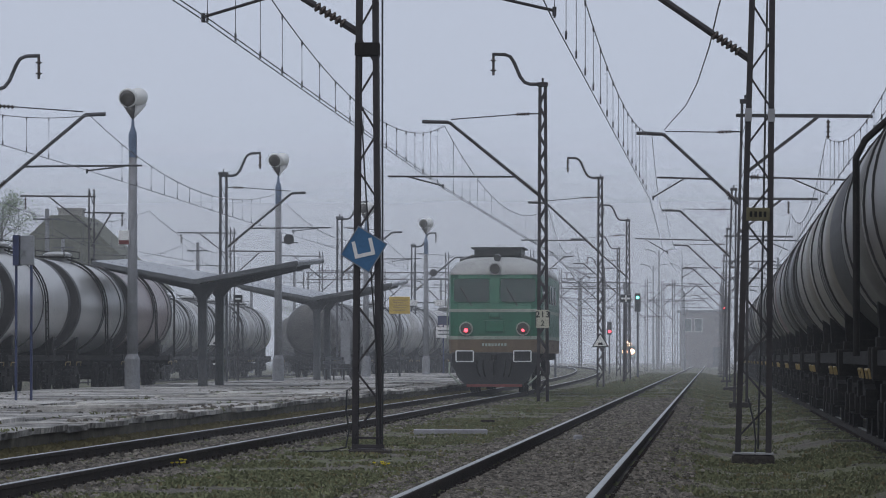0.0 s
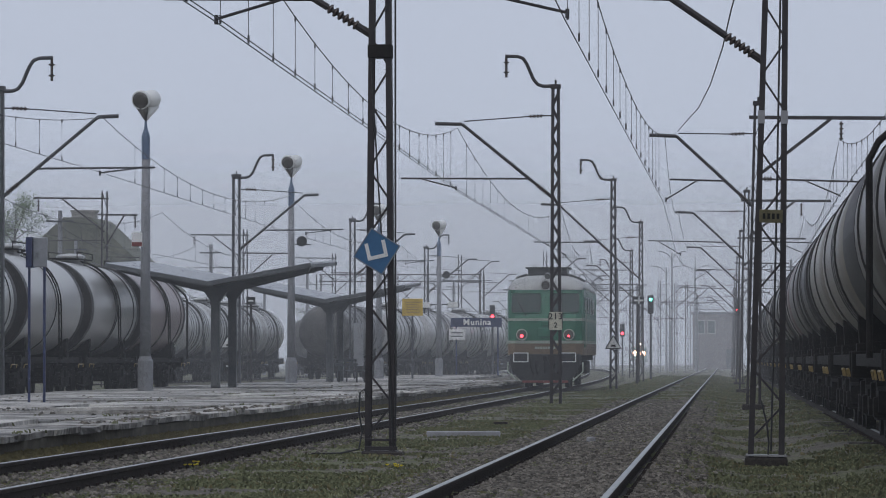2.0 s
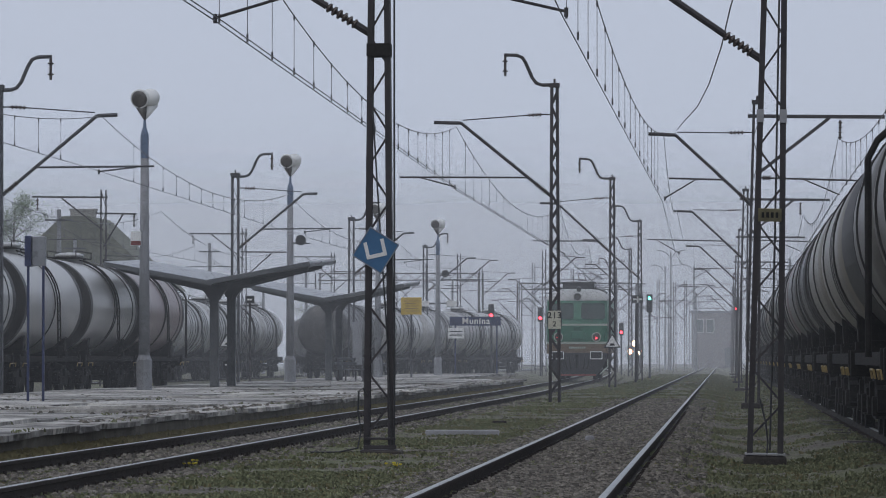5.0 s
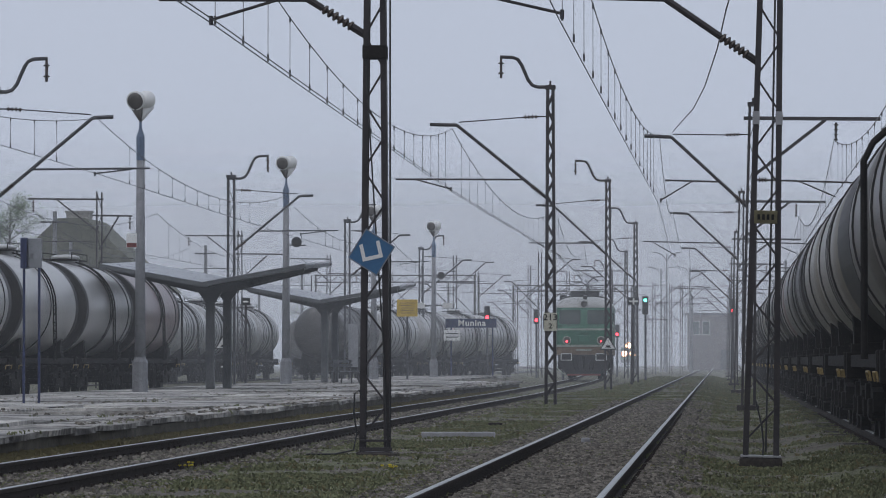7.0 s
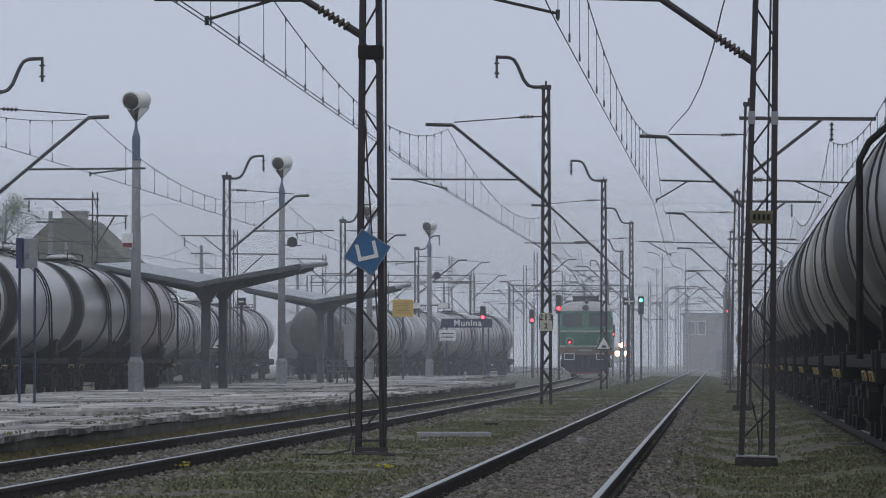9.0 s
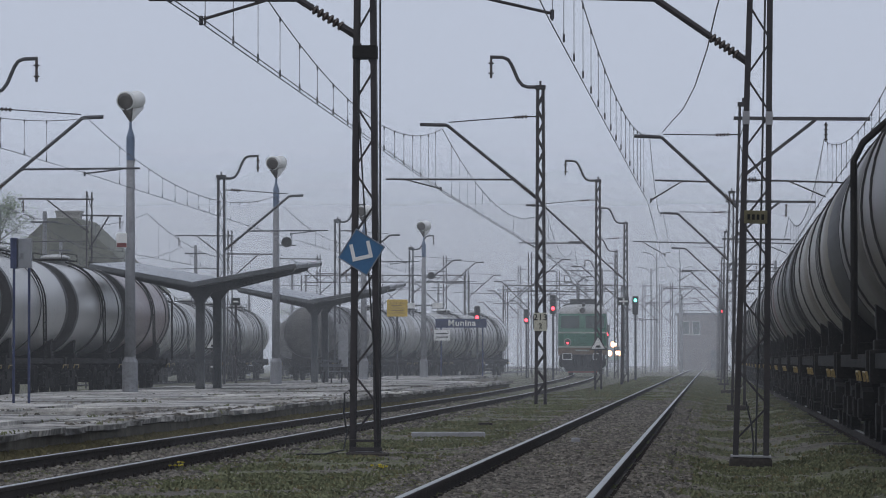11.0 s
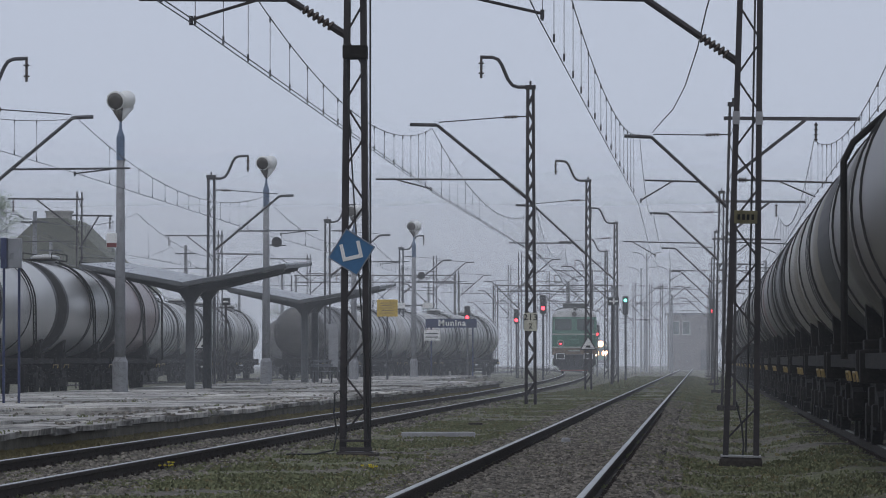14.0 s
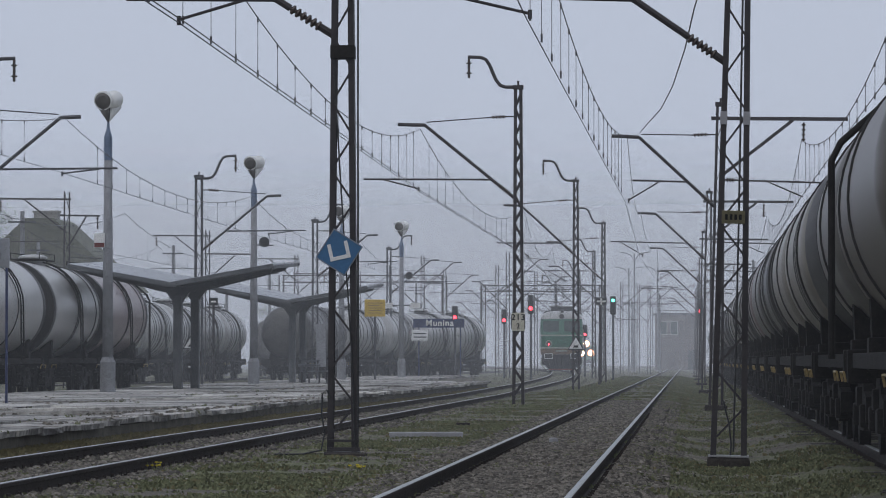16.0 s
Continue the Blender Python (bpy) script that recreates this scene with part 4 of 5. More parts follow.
# ---------------------------------------------------------------- platform furniture
def lamp_post(x, y, tall, label):
    p = thing("platform_lamp", pose(x, y, PLAT_Z), label, "street lamp", "platform lamps")
    part("base", lathe(B(), [(0.22, -0.1), (0.22, 0.85), (0.17, 0.95), (0.16, 1.0)], 12), M_LAMPGREY, p)
    part("column", lathe(B(), [(0.16, 0.95), (0.11, tall - 1.9)], 16), M_LAMPGREY, p, smooth=True)
    part("collar", lathe(B(), [(0.115, tall - 1.95), (0.12, tall - 1.3), (0.05, tall - 1.08), (0.03, tall - 0.82)], 14), M_LAMPBLUE, p, "blue-grey painted collar")
    b = B()
    pipe(b, [(0, 0, tall - 0.9), (0.01, -0.01, tall - 0.75), (0.03, 0.02, tall - 0.6)], 0.035, 6)
    part("neck", b, M_STEEL, p)
    for cx, cy in ((-0.12, 0.02), (0.16, 0.18)):
        part("bracket_cone", rod(B(), (cx * 0.1, cy * 0.1, tall - 0.84), (cx, cy + 0.05, tall - 0.40), 0.035, 0.2, seg=16), M_WHITE if cx > 0 else M_LAMPDK, p, smooth=True)
    m1 = Matrix.Translation((-0.12, -0.1, tall - 0.28)) @ Matrix.Rotation(radians(104), 4, "X") @ Matrix.Rotation(radians(-14), 4, "Y")
    b = B()
    lathe(b, [(0.1, -0.34), (0.22, -0.22), (0.265, -0.05), (0.27, 0.04), (0.255, 0.05)], 20, m1)
    part("shade", b, M_WHITE, p, "pale grey bell-shaped lamp shade", smooth=True)
    part("lens", lathe(B(), [(0.235, 0.02), (0.23, 0.062), (0.13, 0.09), (0.02, 0.1)], 20, m1), M_LAMPDK, p, "dark lamp glass", smooth=True)
    m2 = Matrix.Translation((0.13, 0.16, tall - 0.25)) @ Matrix.Rotation(radians(-96), 4, "X") @ Matrix.Rotation(radians(14), 4, "Y")
    part("shade", lathe(B(), [(0.1, -0.3), (0.22, -0.2), (0.265, -0.05), (0.27, 0.05), (0.22, 0.09)], 20, m2), M_WHITE, p, "pale grey bell-shaped lamp shade", smooth=True)
    return p


lamps = [lamp_post(-16.2, 119.5, 8.45, "tall concrete platform lamp with twin bell shades"),
         lamp_post(-16.5, 163, 8.7, "tall concrete platform lamp with twin bell shades"),
         lamp_post(-16.45, 204, 8.3, "tall concrete platform lamp with twin bell shades"),
         lamp_post(-15.45, 232, 8.45, "tall concrete platform lamp with twin bell shades")]


def shelter(x, y, label):
    """A butterfly roof on two stout columns, open on all sides."""
    s = thing("platform_shelter", pose(x, y, PLAT_Z), label, "shelter", "platform shelters")
    for yy in (-2.35, 2.35):
        b = B()
        box(b, 0, yy, 1.45, 0.27, 0.36, 2.9, bev=0.02)
        part("column", b, M_SHELTER, s)
        b = B()
        prism(b, [(-0.13, 2.78), (0.13, 2.78), (0.36, 3.1), (2.95, 3.74), (2.98, 3.86), (0.3, 3.34), (-0.3, 3.34), (-3.15, 3.86), (-3.1, 3.74), (-0.36, 3.1)], yy - 0.13, yy + 0.13)
        part("roof_arm", b, M_SHELTER, s)
    for q in (-1, 1):
        tilt = Matrix.Rotation(q * radians(-10.2), 4, "Y")
        b = B()
        box(b, q * 1.62, 0, 3.72, 3.2, 9.0, 0.06, tilt)
        part("roof_sheet", b, M_SHEET, s, "wet pale roofing sheet")
        b = B()
        box(b, q * 1.62, -4.5, 3.67, 3.25, 0.06, 0.13, tilt)
        box(b, q * 1.62, 4.5, 3.67, 3.25, 0.06, 0.13, tilt)
        part("fascia", b, M_SHELTER, s)
        for k in (0.6, 1.5, 2.4, 3.12):
            part("purlin", box(B(), q * k, 0, 3.38 + k * 0.178, 0.1, 8.8, 0.14), M_SHELTER, s)
    part("gutter", box(B(), 0, 0, 3.36, 0.36, 9.0, 0.14, bev=0.02), M_SHELTER, s)
    for o in s.children:
        if not o.name.startswith("column"):
            for v in o.data.vertices:
                v.co.z += 0.03 * v.co.y
    return s


shelter(-16.0, 136.8, "grey-green butterfly-roofed platform shelter on two columns")
shelter(-16.0, 176, "grey-green butterfly-roofed platform shelter with a bench under it")


def bench(x, y):
    c = thing("bench", pose(x, y, PLAT_Z, 0, 0, 62), "dark slatted platform bench by the shelter column", "bench")
    for k in range(3):
        part("seat_slat", box(B(), 0, -0.15 + 0.15 * k, 0.46, 1.6, 0.11, 0.04, bev=0.008), M_SHELTER, c)
    for k in range(2):
        part("back_slat", box(B(), 0, 0.26 + 0.04 * k, 0.7 + 0.17 * k, 1.6, 0.03, 0.11, bev=0.008), M_SHELTER, c)
    for s in (-0.65, 0.65):
        for yy in (-0.16, 0.2):
            part("leg", box(B(), s, yy, 0.22, 0.05, 0.05, 0.44), M_STEEL, c)
        part("back_post", box(B(), s, 0.28, 0.65, 0.04, 0.04, 0.5), M_STEEL, c)
    return c


bench(-14.95, 172.0)


def letters(txt, size, mat, parent, m, name="lettering"):
    cu = bpy.data.curves.new(name, "FONT")
    cu.body, cu.size, cu.align_x, cu.align_y, cu.extrude = txt, size, "CENTER", "CENTER", 0.004
    cu.offset, cu.space_character = size * 0.022, 1.12
    tmp = bpy.data.objects.new("tmp_text", cu)
    scene.collection.objects.link(tmp)
    me = bpy.data.meshes.new_from_object(tmp.evaluated_get(bpy.context.evaluated_depsgraph_get()))
    bpy.data.objects.remove(tmp)
    me.materials.clear()
    me.materials.append(mat)
    o = new(name, me)
    o.parent = parent
    o.matrix_basis = m
    return o


def station_sign(x, y):
    s = thing("station_name_sign", pose(x, y, PLAT_Z), "navy station name board with white lettering on two posts", "station sign")
    for k in (-1.05, 1.35):
        part("post", rod(B(), (k, 0.05, -0.1), (k, 0.05, 3.3), 0.045, seg=10), M_NAVY, s)
    part("board", box(B(), 0.1, 0, 3.05, 2.95, 0.06, 0.52, bev=0.01), M_NAVY, s)
    letters("Munina", 0.5, M_WHITE, s, pose(0.15, -0.036, 3.05, 90))
    part("notice", box(B(), -1.0, -0.02, 2.35, 0.95, 0.04, 0.6, bev=0.01), M_WHITE, s, "white notice panel")
    b = B()
    for k in range(2):
        box(b, -1.0, -0.045, 2.45 - 0.2 * k, 0.7, 0.006, 0.06)
    part("notice_bars", b, M_STEEL_FAR, s)
    return s


station_sign(-14.4, 247)


def boxed_sign(x, y):
    s = thing("platform_notice_board", pose(x, y, PLAT_Z), "grey notice cabinet on two thin navy posts", "notice board")
    for k in (-0.16, 0.16):
        part("post", box(B(), k, 0, 1.45, 0.05, 0.05, 3.1), M_NAVY, s)
    part("side", box(B(), -0.15, 0.05, 3.13, 0.13, 0.4, 0.64, bev=0.01), M_NAVY, s, "navy cabinet side")
    part("face", box(B(), 0.07, 0.0, 3.13, 0.29, 0.12, 0.62, bev=0.02), M_SHEET, s, "pale grey blank face")
    return s


boxed_sign(-14.35, 89)


def yellow_board(x, y):
    s = thing("timetable_board", pose(x, y, PLAT_Z), "yellow departure timetable board on a post", "timetable board")
    part("post", rod(B(), (0, 0.05, -0.1), (0, 0.05, 3.5), 0.05, seg=10), M_STEEL_FAR, s)
    part("board", box(B(), 0, 0, 3.42, 1.0, 0.05, 0.82, bev=0.02), M_SIGNY, s)
    b = B()
    for k in range(5):
        box(b, random.uniform(-0.05, 0.05), -0.028, 3.66 - 0.12 * k, random.uniform(0.5, 0.8), 0.006, 0.035)
    part("print_bars", b, M_YELLOW, s)
    return s


yellow_board(-15.0, 206)


def triangle_plate(parent, size, m):
    b = B()
    prism(b, [(-size, -size * 0.6), (size, -size * 0.6), (0, size * 1.1)], -0.008, 0.008)
    o = part("warning_plate", b, M_BLACK, parent, "white triangle with a black border")
    o.matrix_basis = m
    b = B()
    q = size * 0.78
    prism(b, [(-q, -q * 0.6), (q, -q * 0.6), (0, q * 1.1)], -0.013, -0.009)
    part("plate_face", b, M_WHITE, o)
    b = B()
    prism(b, [(-size * 0.34, -size * 0.34), (size * 0.34, -size * 0.34), (size * 0.2, -size * 0.08), (-size * 0.2, -size * 0.08)], -0.018, -0.0135)
    part("plate_symbol", b, M_BLACK, o)
    return o


# fixtures on the lamp columns
def loudspeaker(p, z):
    part("loudspeaker", lathe(B(), [(0.06, -0.22), (0.1, -0.15), (0.2, 0.05), (0.2, 0.1)], 16, Matrix.Translation((0.42, -0.1, z)) @ RX), M_BLACK, p, "round black loudspeaker")
    part("speaker_arm", rod(B(), (0, 0, z - 0.1), (0.75, 0, z - 0.12), 0.025, seg=6), M_STEEL, p)


loudspeaker(lamps[1], 5.4)
loudspeaker(lamps[3], 5.5)
b = B()
box(b, -0.22, -0.15, 4.25, 0.3, 0.04, 0.4, bev=0.01)
part("poster", b, M_WHITE, lamps[0], "small white and red poster panel")
part("poster_stripe", box(B(), -0.22, -0.175, 4.12, 0.28, 0.01, 0.12), M_RED, lamps[0], "red stripe")
for k in (-0.75, 0.75):
    part("oval_plate", box(B(), k, -0.1, 3.87, 0.55, 0.03, 0.3, bev=0.014), M_WHITE, lamps[3], "pale oval plate")
part("plate_arm", box(B(), 0, -0.05, 3.87, 1.5, 0.03, 0.04), M_STEEL, lamps[3])


def info_column(x, y):
    c = thing("notice_column", pose(x, y, PLAT_Z), "tall pale grey notice panel standing on the platform", "notice board")
    part("panel", box(B(), 0, 0, 1.6, 0.45, 0.12, 2.0, bev=0.02), M_LAMPGREY, c)
    for k in (-0.2, 0.2):
        part("post", box(B(), k, 0, 0.3, 0.05, 0.05, 0.7), M_STEEL, c)


info_column(-17.0, 199)

tagged(part("concrete_slab", box(B(), -4.17, 68.5, 0.04, 1.18, 0.26, 0.09, Matrix.Rotation(0.06, 4, "Z"), bev=0.02), M_CONC), "pale wet concrete slab lying on the ground", "concrete slab")
tagged(part("stone", box(B(), -1.97, 63.2, 0.045, 0.12, 0.1, 0.09, Matrix.Rotation(0.5, 4, "Z"), bev=0.03), M_CONC), "pale fist-sized stone lying between the rails", "stone")
tagged(part("fallen_board", box(B(), -4.15, 79.5, 0.05, 0.26, 0.12, 0.05, bev=0.01), M_SLEEPER), "dark offcut of timber on the ground", "timber offcut")


def dandelions(x, y):
    c = thing("dandelion_clump", pose(x, y, ground_z(x, y)), "small clump of yellow dandelions in the grass", "flowers", "dandelions")
    for k in range(6):
        a, r = random.uniform(0, 6.3), random.uniform(0, 0.14)
        part("flower", lathe(B(), [(0.005, 0), (0.022, 0.012), (0.018, 0.02)], 7, pose(r * math.cos(a), r * math.sin(a), random.uniform(0.04, 0.09))), M_FLOWER, c, "yellow flower head")
        part("stalk", rod(B(), (r * math.cos(a), r * math.sin(a), -0.02), (r * math.cos(a), r * math.sin(a), 0.1), 0.004, seg=4), M_GRASS, c)


for x, y in ((-3.55, 46.5), (-5.9, 47.6), (0.25, 38.6)):
    dandelions(x, y)

# signs on the masts
o = part("diamond_plate", box(B(), 0, 0, 0, 0.445, 0.02, 0.445, bev=0.006), M_BLUE, mastA, "blue enamel diamond sign with a white channel mark")
o.matrix_basis = pose(-0.035, -0.15, 2.61, 0, 32.3, 0)
b = B()
for q in (-0.214, 0.214):
    box(b, 0, -0.013, q, 0.44, 0.006, 0.012)
    box(b, q, -0.013, 0, 0.012, 0.006, 0.416)
part("plate_edge", b, M_SHEET, o, "pale worn edge")
b = B()
rt = Matrix.Rotation(radians(-45), 4, "Y")
for cx, cz, sx, sz in ((-0.11, 0.015, 0.045, 0.22), (0.11, 0.015, 0.045, 0.22), (0, -0.071, 0.174, 0.048)):
    v = rt @ Vector((cx, 0, cz))
    box(b, v.x, -0.014, v.z, sx, 0.01, sz, rt)
part("plate_mark", b, M_WHITE, o, "white square-cornered channel mark")
part("clamp_band", box(B(), 0.0, 0, 5.18, 0.31, 0.28, 0.17, bev=0.01), M_UNDER, mastA, "rusty clamp band")
b = B()
pipe(b, [(0.2, -0.1, 8.4), (0.2, -0.1, 4), (0.205, -0.1, 1.0), (0.2, -0.1, 0.1)], 0.013, 6)
pipe(b, [(-0.12, -0.1, 5.2), (-0.02, -0.12, 3.5), (0.13, -0.12, 1.2), (0.17, -0.12, 0.1)], 0.011, 6)
part("earth_cable", b, M_BLACK, mastA)
b = B()
pipe(b, [(-0.14, -0.1, 0.75), (-0.2, -0.12, 0.85), (-0.25, -0.14, 0.8), (-0.26, -0.15, 0.55), (-0.22, -0.16, 0.3), (-0.26, -0.2, 0.08), (-0.5, -0.3, 0.03), (-0.85, -0.4, 0.03)], 0.012, 6)
part("loose_cable", b, M_BLACK, mastA)
b = B()
box(b, 0.02, -0.13, 0.09, 0.42, 0.04, 0.05)
box(b, 0, 0, 0.02, 0.46, 0.36, 0.08, bev=0.02)
box(b, 0.02, -0.13, 0.2, 0.4, 0.04, 0.03)
part("foot_frame", b, M_STEEL, mastA)
part("footing", box(B(), 0.04, 0, -0.06, 0.52, 0.5, 0.2, bev=0.03), M_SLEEPER, mastA, "dark wet concrete footing")

part("number_plate_holder", box(B(), 0.0, -0.14, 3.12, 0.3, 0.02, 0.17, bev=0.01), M_PLATE, mastE, "small yellowed plate with worn marks")
b = B()
for k in range(4):
    box(b, -0.09 + 0.06 * k, -0.155, 3.12, 0.035, 0.008, 0.07)
part("plate_bars", b, M_UNDER, mastE)
for k in (-1, 1):
    part("white_band", box(B(), k * 0.148, 0, 4.4, 0.09, 0.24, 0.17), M_CONC, mastE, "pale painted band")
b = B()
pipe(b, [(0.06, -0.1, 8.3), (0.07, -0.1, 3.0), (0.06, -0.1, 0.1)], 0.014, 6)
pipe(b, [(-0.08, -0.12, 0.75), (0.0, -0.12, 0.45), (0.03, -0.12, 0.2), (0.02, -0.12, 0.02)], 0.013, 6)
part("earth_cable", b, M_BLACK, mastE)
part("base_plate", box(B(), 0, -0.02, 0.045, 0.52, 0.5, 0.02), M_CONC, mastE, "wet pale base plate")

o = part("kilometre_plate", box(B(), 0, -0.14, 2.3, 0.36, 0.02, 0.5, bev=0.006), M_AGED, mastB, "yellowed kilometre plate with black figures")
for k in (-0.185, 0.185):
    part("plate_bracket", box(B(), k, -0.135, 2.3, 0.025, 0.04, 0.4), M_BLACK, mastB)
letters("213", 0.24, M_BLACK, o, pose(0, -0.153, 2.42, 90), "figures")
letters("2", 0.2, M_BLACK, o, pose(0.0, -0.153, 2.18, 90), "figures")
triangle_plate(mastC, 0.36, pose(0, -0.14, 1.9))


# ---------------------------------------------------------------- signals
def signal(x, y, z, lens, label, post=True, zero=0.0, head_h=1.0, r=0.11, off=0.25):
    s = thing("colour_light_signal", pose(x, y, zero), label, "railway signal", "signals")
    if post:
        part("post", rod(B(), (0, 0.12, -0.1), (0, 0.12, z - head_h * 0.4), 0.07, seg=10), M_STEEL_FAR, s)
        b = B()
        for k in range(10):
            box(b, 0.12, 0.12, 0.4 + 0.35 * k, 0.3, 0.02, 0.02)
        part("ladder", b, M_STEEL_FAR, s)
    part("head", box(B(), 0, 0, z - 0.25 + off, 0.38, 0.2, head_h, bev=0.08), M_BLACK, s)
    for k in range(2):
        b = B()
        rod(b, (0, -0.22, z - 0.25 + 2 * off * k + 0.02), (0, -0.08, z - 0.25 + 2 * off * k + 0.02), 0.13, seg=14, caps=False)
        part("hood", b, M_BLACK, s)
    part("lens", rod(B(), (0, -0.13, z - 0.25), (0, -0.105, z - 0.25), r, seg=16), lens, s, "lit signal lens")
    return s


signal(-12.15, 285, 4.17, M_LAMP_RED, "black signal head showing red on a striped post")
signal(-9.29, 255, 4.59, M_LAMP_RED, "black two-aspect signal head showing red", head_h=1.15)
signal(-14.88, 275, 4.26, M_LAMP_RED, "low black signal head showing red")
signal(-7.86, 330, 3.51, M_LAMP_RED, "low black signal showing red far off in the fog")
signal(0.91, 300, 4.94, M_LAMP_RED, "black signal head showing red beside the siding", head_h=1.3)
signal(-4.52, 262, 5.16, M_LAMP_GREEN, "black signal head showing a green light", head_h=1.15, r=0.09, off=-0.3)


def cross_sign(x, y):
    s = thing("stop_marker", pose(x, y, 0), "black board with a white cross on a thin post", "railway sign")
    part("post", rod(B(), (-0.1, 0.05, -0.1), (-0.05, 0.05, 4.1), 0.07, seg=8), M_STEEL, s)
    part("board", box(B(), 0, 0, 4.2, 0.55, 0.03, 0.4, bev=0.01), M_BLACK, s)
    b = B()
    box(b, 0, -0.02, 4.2, 0.45, 0.01, 0.08)
    box(b, 0, -0.02, 4.2, 0.08, 0.01, 0.32)
    part("cross", b, M_WHITE, s)


cross_sign(-4.3, 215)


def small_sign(x, y, h):
    s = thing("platform_marker", pose(x, y, 0), "small dark track marker plate on a thin post", "railway sign")
    part("post", rod(B(), (0, 0.04, -0.1), (0, 0.04, h), 0.05, seg=8), M_STEEL, s)
    part("board", box(B(), 0, 0, h, 0.36, 0.03, 0.3, bev=0.01), M_BLACK, s)
    part("mark", box(B(), 0, -0.02, h, 0.2, 0.01, 0.06), M_WHITE, s)
    return s


small_sign(-18.6, 168, 3.55)
o = small_sign(-18.55, 160, 1.0)
triangle_plate(o, 0.33, pose(0, -0.03, 1.85))

# ---------------------------------------------------------------- masts of the sidings beyond
def far_mast(x, y, h, arms, label, level=False):
    """A slim mast with bracket arms; arms are (height, reach to -x, reach to +x)."""
    m = thing("siding_mast", pose(x, y, 0), label, "catenary mast", "siding masts")
    for s in (-0.13, 0.13):
        part("leg", bar(B(), (s, 0, -0.2), (s * 0.8, 0, h), 0.06), M_STEEL, m)
    for k in range(int(h / 0.9)):
        t = 1 if k % 2 else -1
        part("brace", bar(B(), (-0.12 * t, 0, 0.3 + 0.9 * k), (0.12 * t, 0, 1.15 + 0.9 * k), 0.03), M_STEEL, m)
    for z, a, c in arms:
        w = a if a > c else -c
        if level:
            part("arm", bar(B(), (-a, -0.06, z + 0.03), (c, -0.06, z), 0.07), M_STEEL, m)
            part("stay", bar(B(), (0, -0.06, z - 1.4), (-w * 0.6, -0.06, z), 0.06), M_STEEL, m)
            insulator(m, (-w * 0.93, -0.06, z - 0.03), (-w * 0.93, -0.06, z - 0.55), 3, 0.07)
            part("registration_tube", bar(B(), (0, -0.06, z - 1.75), (-w * 1.05, -0.06, z - 1.78), 0.035), M_STEEL, m)
            continue
        part("strut", bar(B(), (0, -0.06, z - 1.9), (-w * 0.8, -0.06, z), 0.07), M_STEEL, m)
        part("clamp", bar(B(), (-w * 0.8, -0.06, z), (-w * 1.02, -0.06, z + 0.02), 0.08), M_STEEL, m)
        part("tie_rod", bar(B(), (0, -0.06, z + 0.15), (-w * 0.8, -0.06, z + 0.06), 0.03), M_STEEL, m)
        part("registration_tube", bar(B(), (0, -0.06, z - 1.45), (-w * 1.05, -0.06, z - 1.48), 0.04), M_STEEL, m)
    return m


def pole(x, y, h):
    p = thing("line_pole", pose(x, y, 0), "grey concrete line pole beyond the sidings", "pole", "line poles")
    part("shaft", rod(B(), (0, 0, -0.2), (0, 0, h), 0.15, 0.1, seg=10), M_LAMPGREY, p)
    part("crossarm", box(B(), 0, -0.1, h - 0.5, 1.3, 0.08, 0.08), M_STEEL_FAR, p)
    return p


far_mast(-26.0, 179, 8.3, [(8.0, 3.0, 0.2), (7.3, 0.3, 1.4)], "dark lattice siding mast with a level arm", True)
far_mast(-26.0, 232, 8.3, [(8.0, 3.0, 0.2), (7.0, 0.2, 2.6)], "dark lattice siding mast veiled by fog", True)
far_mast(-26.0, 285, 8.3, [(8.0, 3.0, 0.2), (7.0, 0.2, 2.6)], "dark lattice siding mast veiled by fog", True)
far_mast(-26.0, 340, 8.3, [(8.0, 3.0, 0.2), (7.0, 0.2, 2.6)], "dark lattice siding mast veiled by fog", True)
for x, y in ((-12.2, 292), (-14.6, 330), (-12.4, 352), (-15.5, 385), (-12.6, 410), (-18.5, 300), (-19.5, 345), (-18.9, 395), (-9.9, 395), (-23, 330), (-8.9, 455), (-11.8, 470), (-4.7, 412), (-3.6, 405), (-6.1, 400)):
    far_mast(x, y, 8.6, [(8.1, 0.2, 2.7), (6.6, 2.4, 0.2)], "slim lattice siding mast far off in the fog")
for x, y in ((-31.0, 199), (-31, 258), (-31.0, 318), (-38, 250), (-35.5, 330), (-24, 380), (4.6, 300), (4.8, 380), (-2.9, 450), (-6.4, 500), (-3.4, 510)):
    pole(x, y, 8.2)
for xx in (-23.6, -28.7):
    catenary([xx] * 5, [126, 179, 232, 285, 340], 5.6, 7.4, "thin overhead wires above the far sidings", twin=False)

def yard_lamp(x, y, h):
    p = thing("yard_lamp", pose(x, y, 0), "tall grey double-armed yard lamp in the fog", "street lamp", "yard lamps")
    part("column", rod(B(), (0, 0, -0.2), (0, 0, h), 0.14, 0.08, seg=10), M_LAMPGREY, p)
    for s in (-1, 1):
        part("arm", pipe(B(), [(0, 0, h - 0.8), (s * 0.5, 0, h - 0.1), (s * 1.1, 0, h + 0.12)], 0.05, 6), M_LAMPGREY, p)
        part("lamp_head", box(B(), s * 1.3, 0, h + 0.13, 0.5, 0.3, 0.12, bev=0.04), M_LAMPGREY, p)


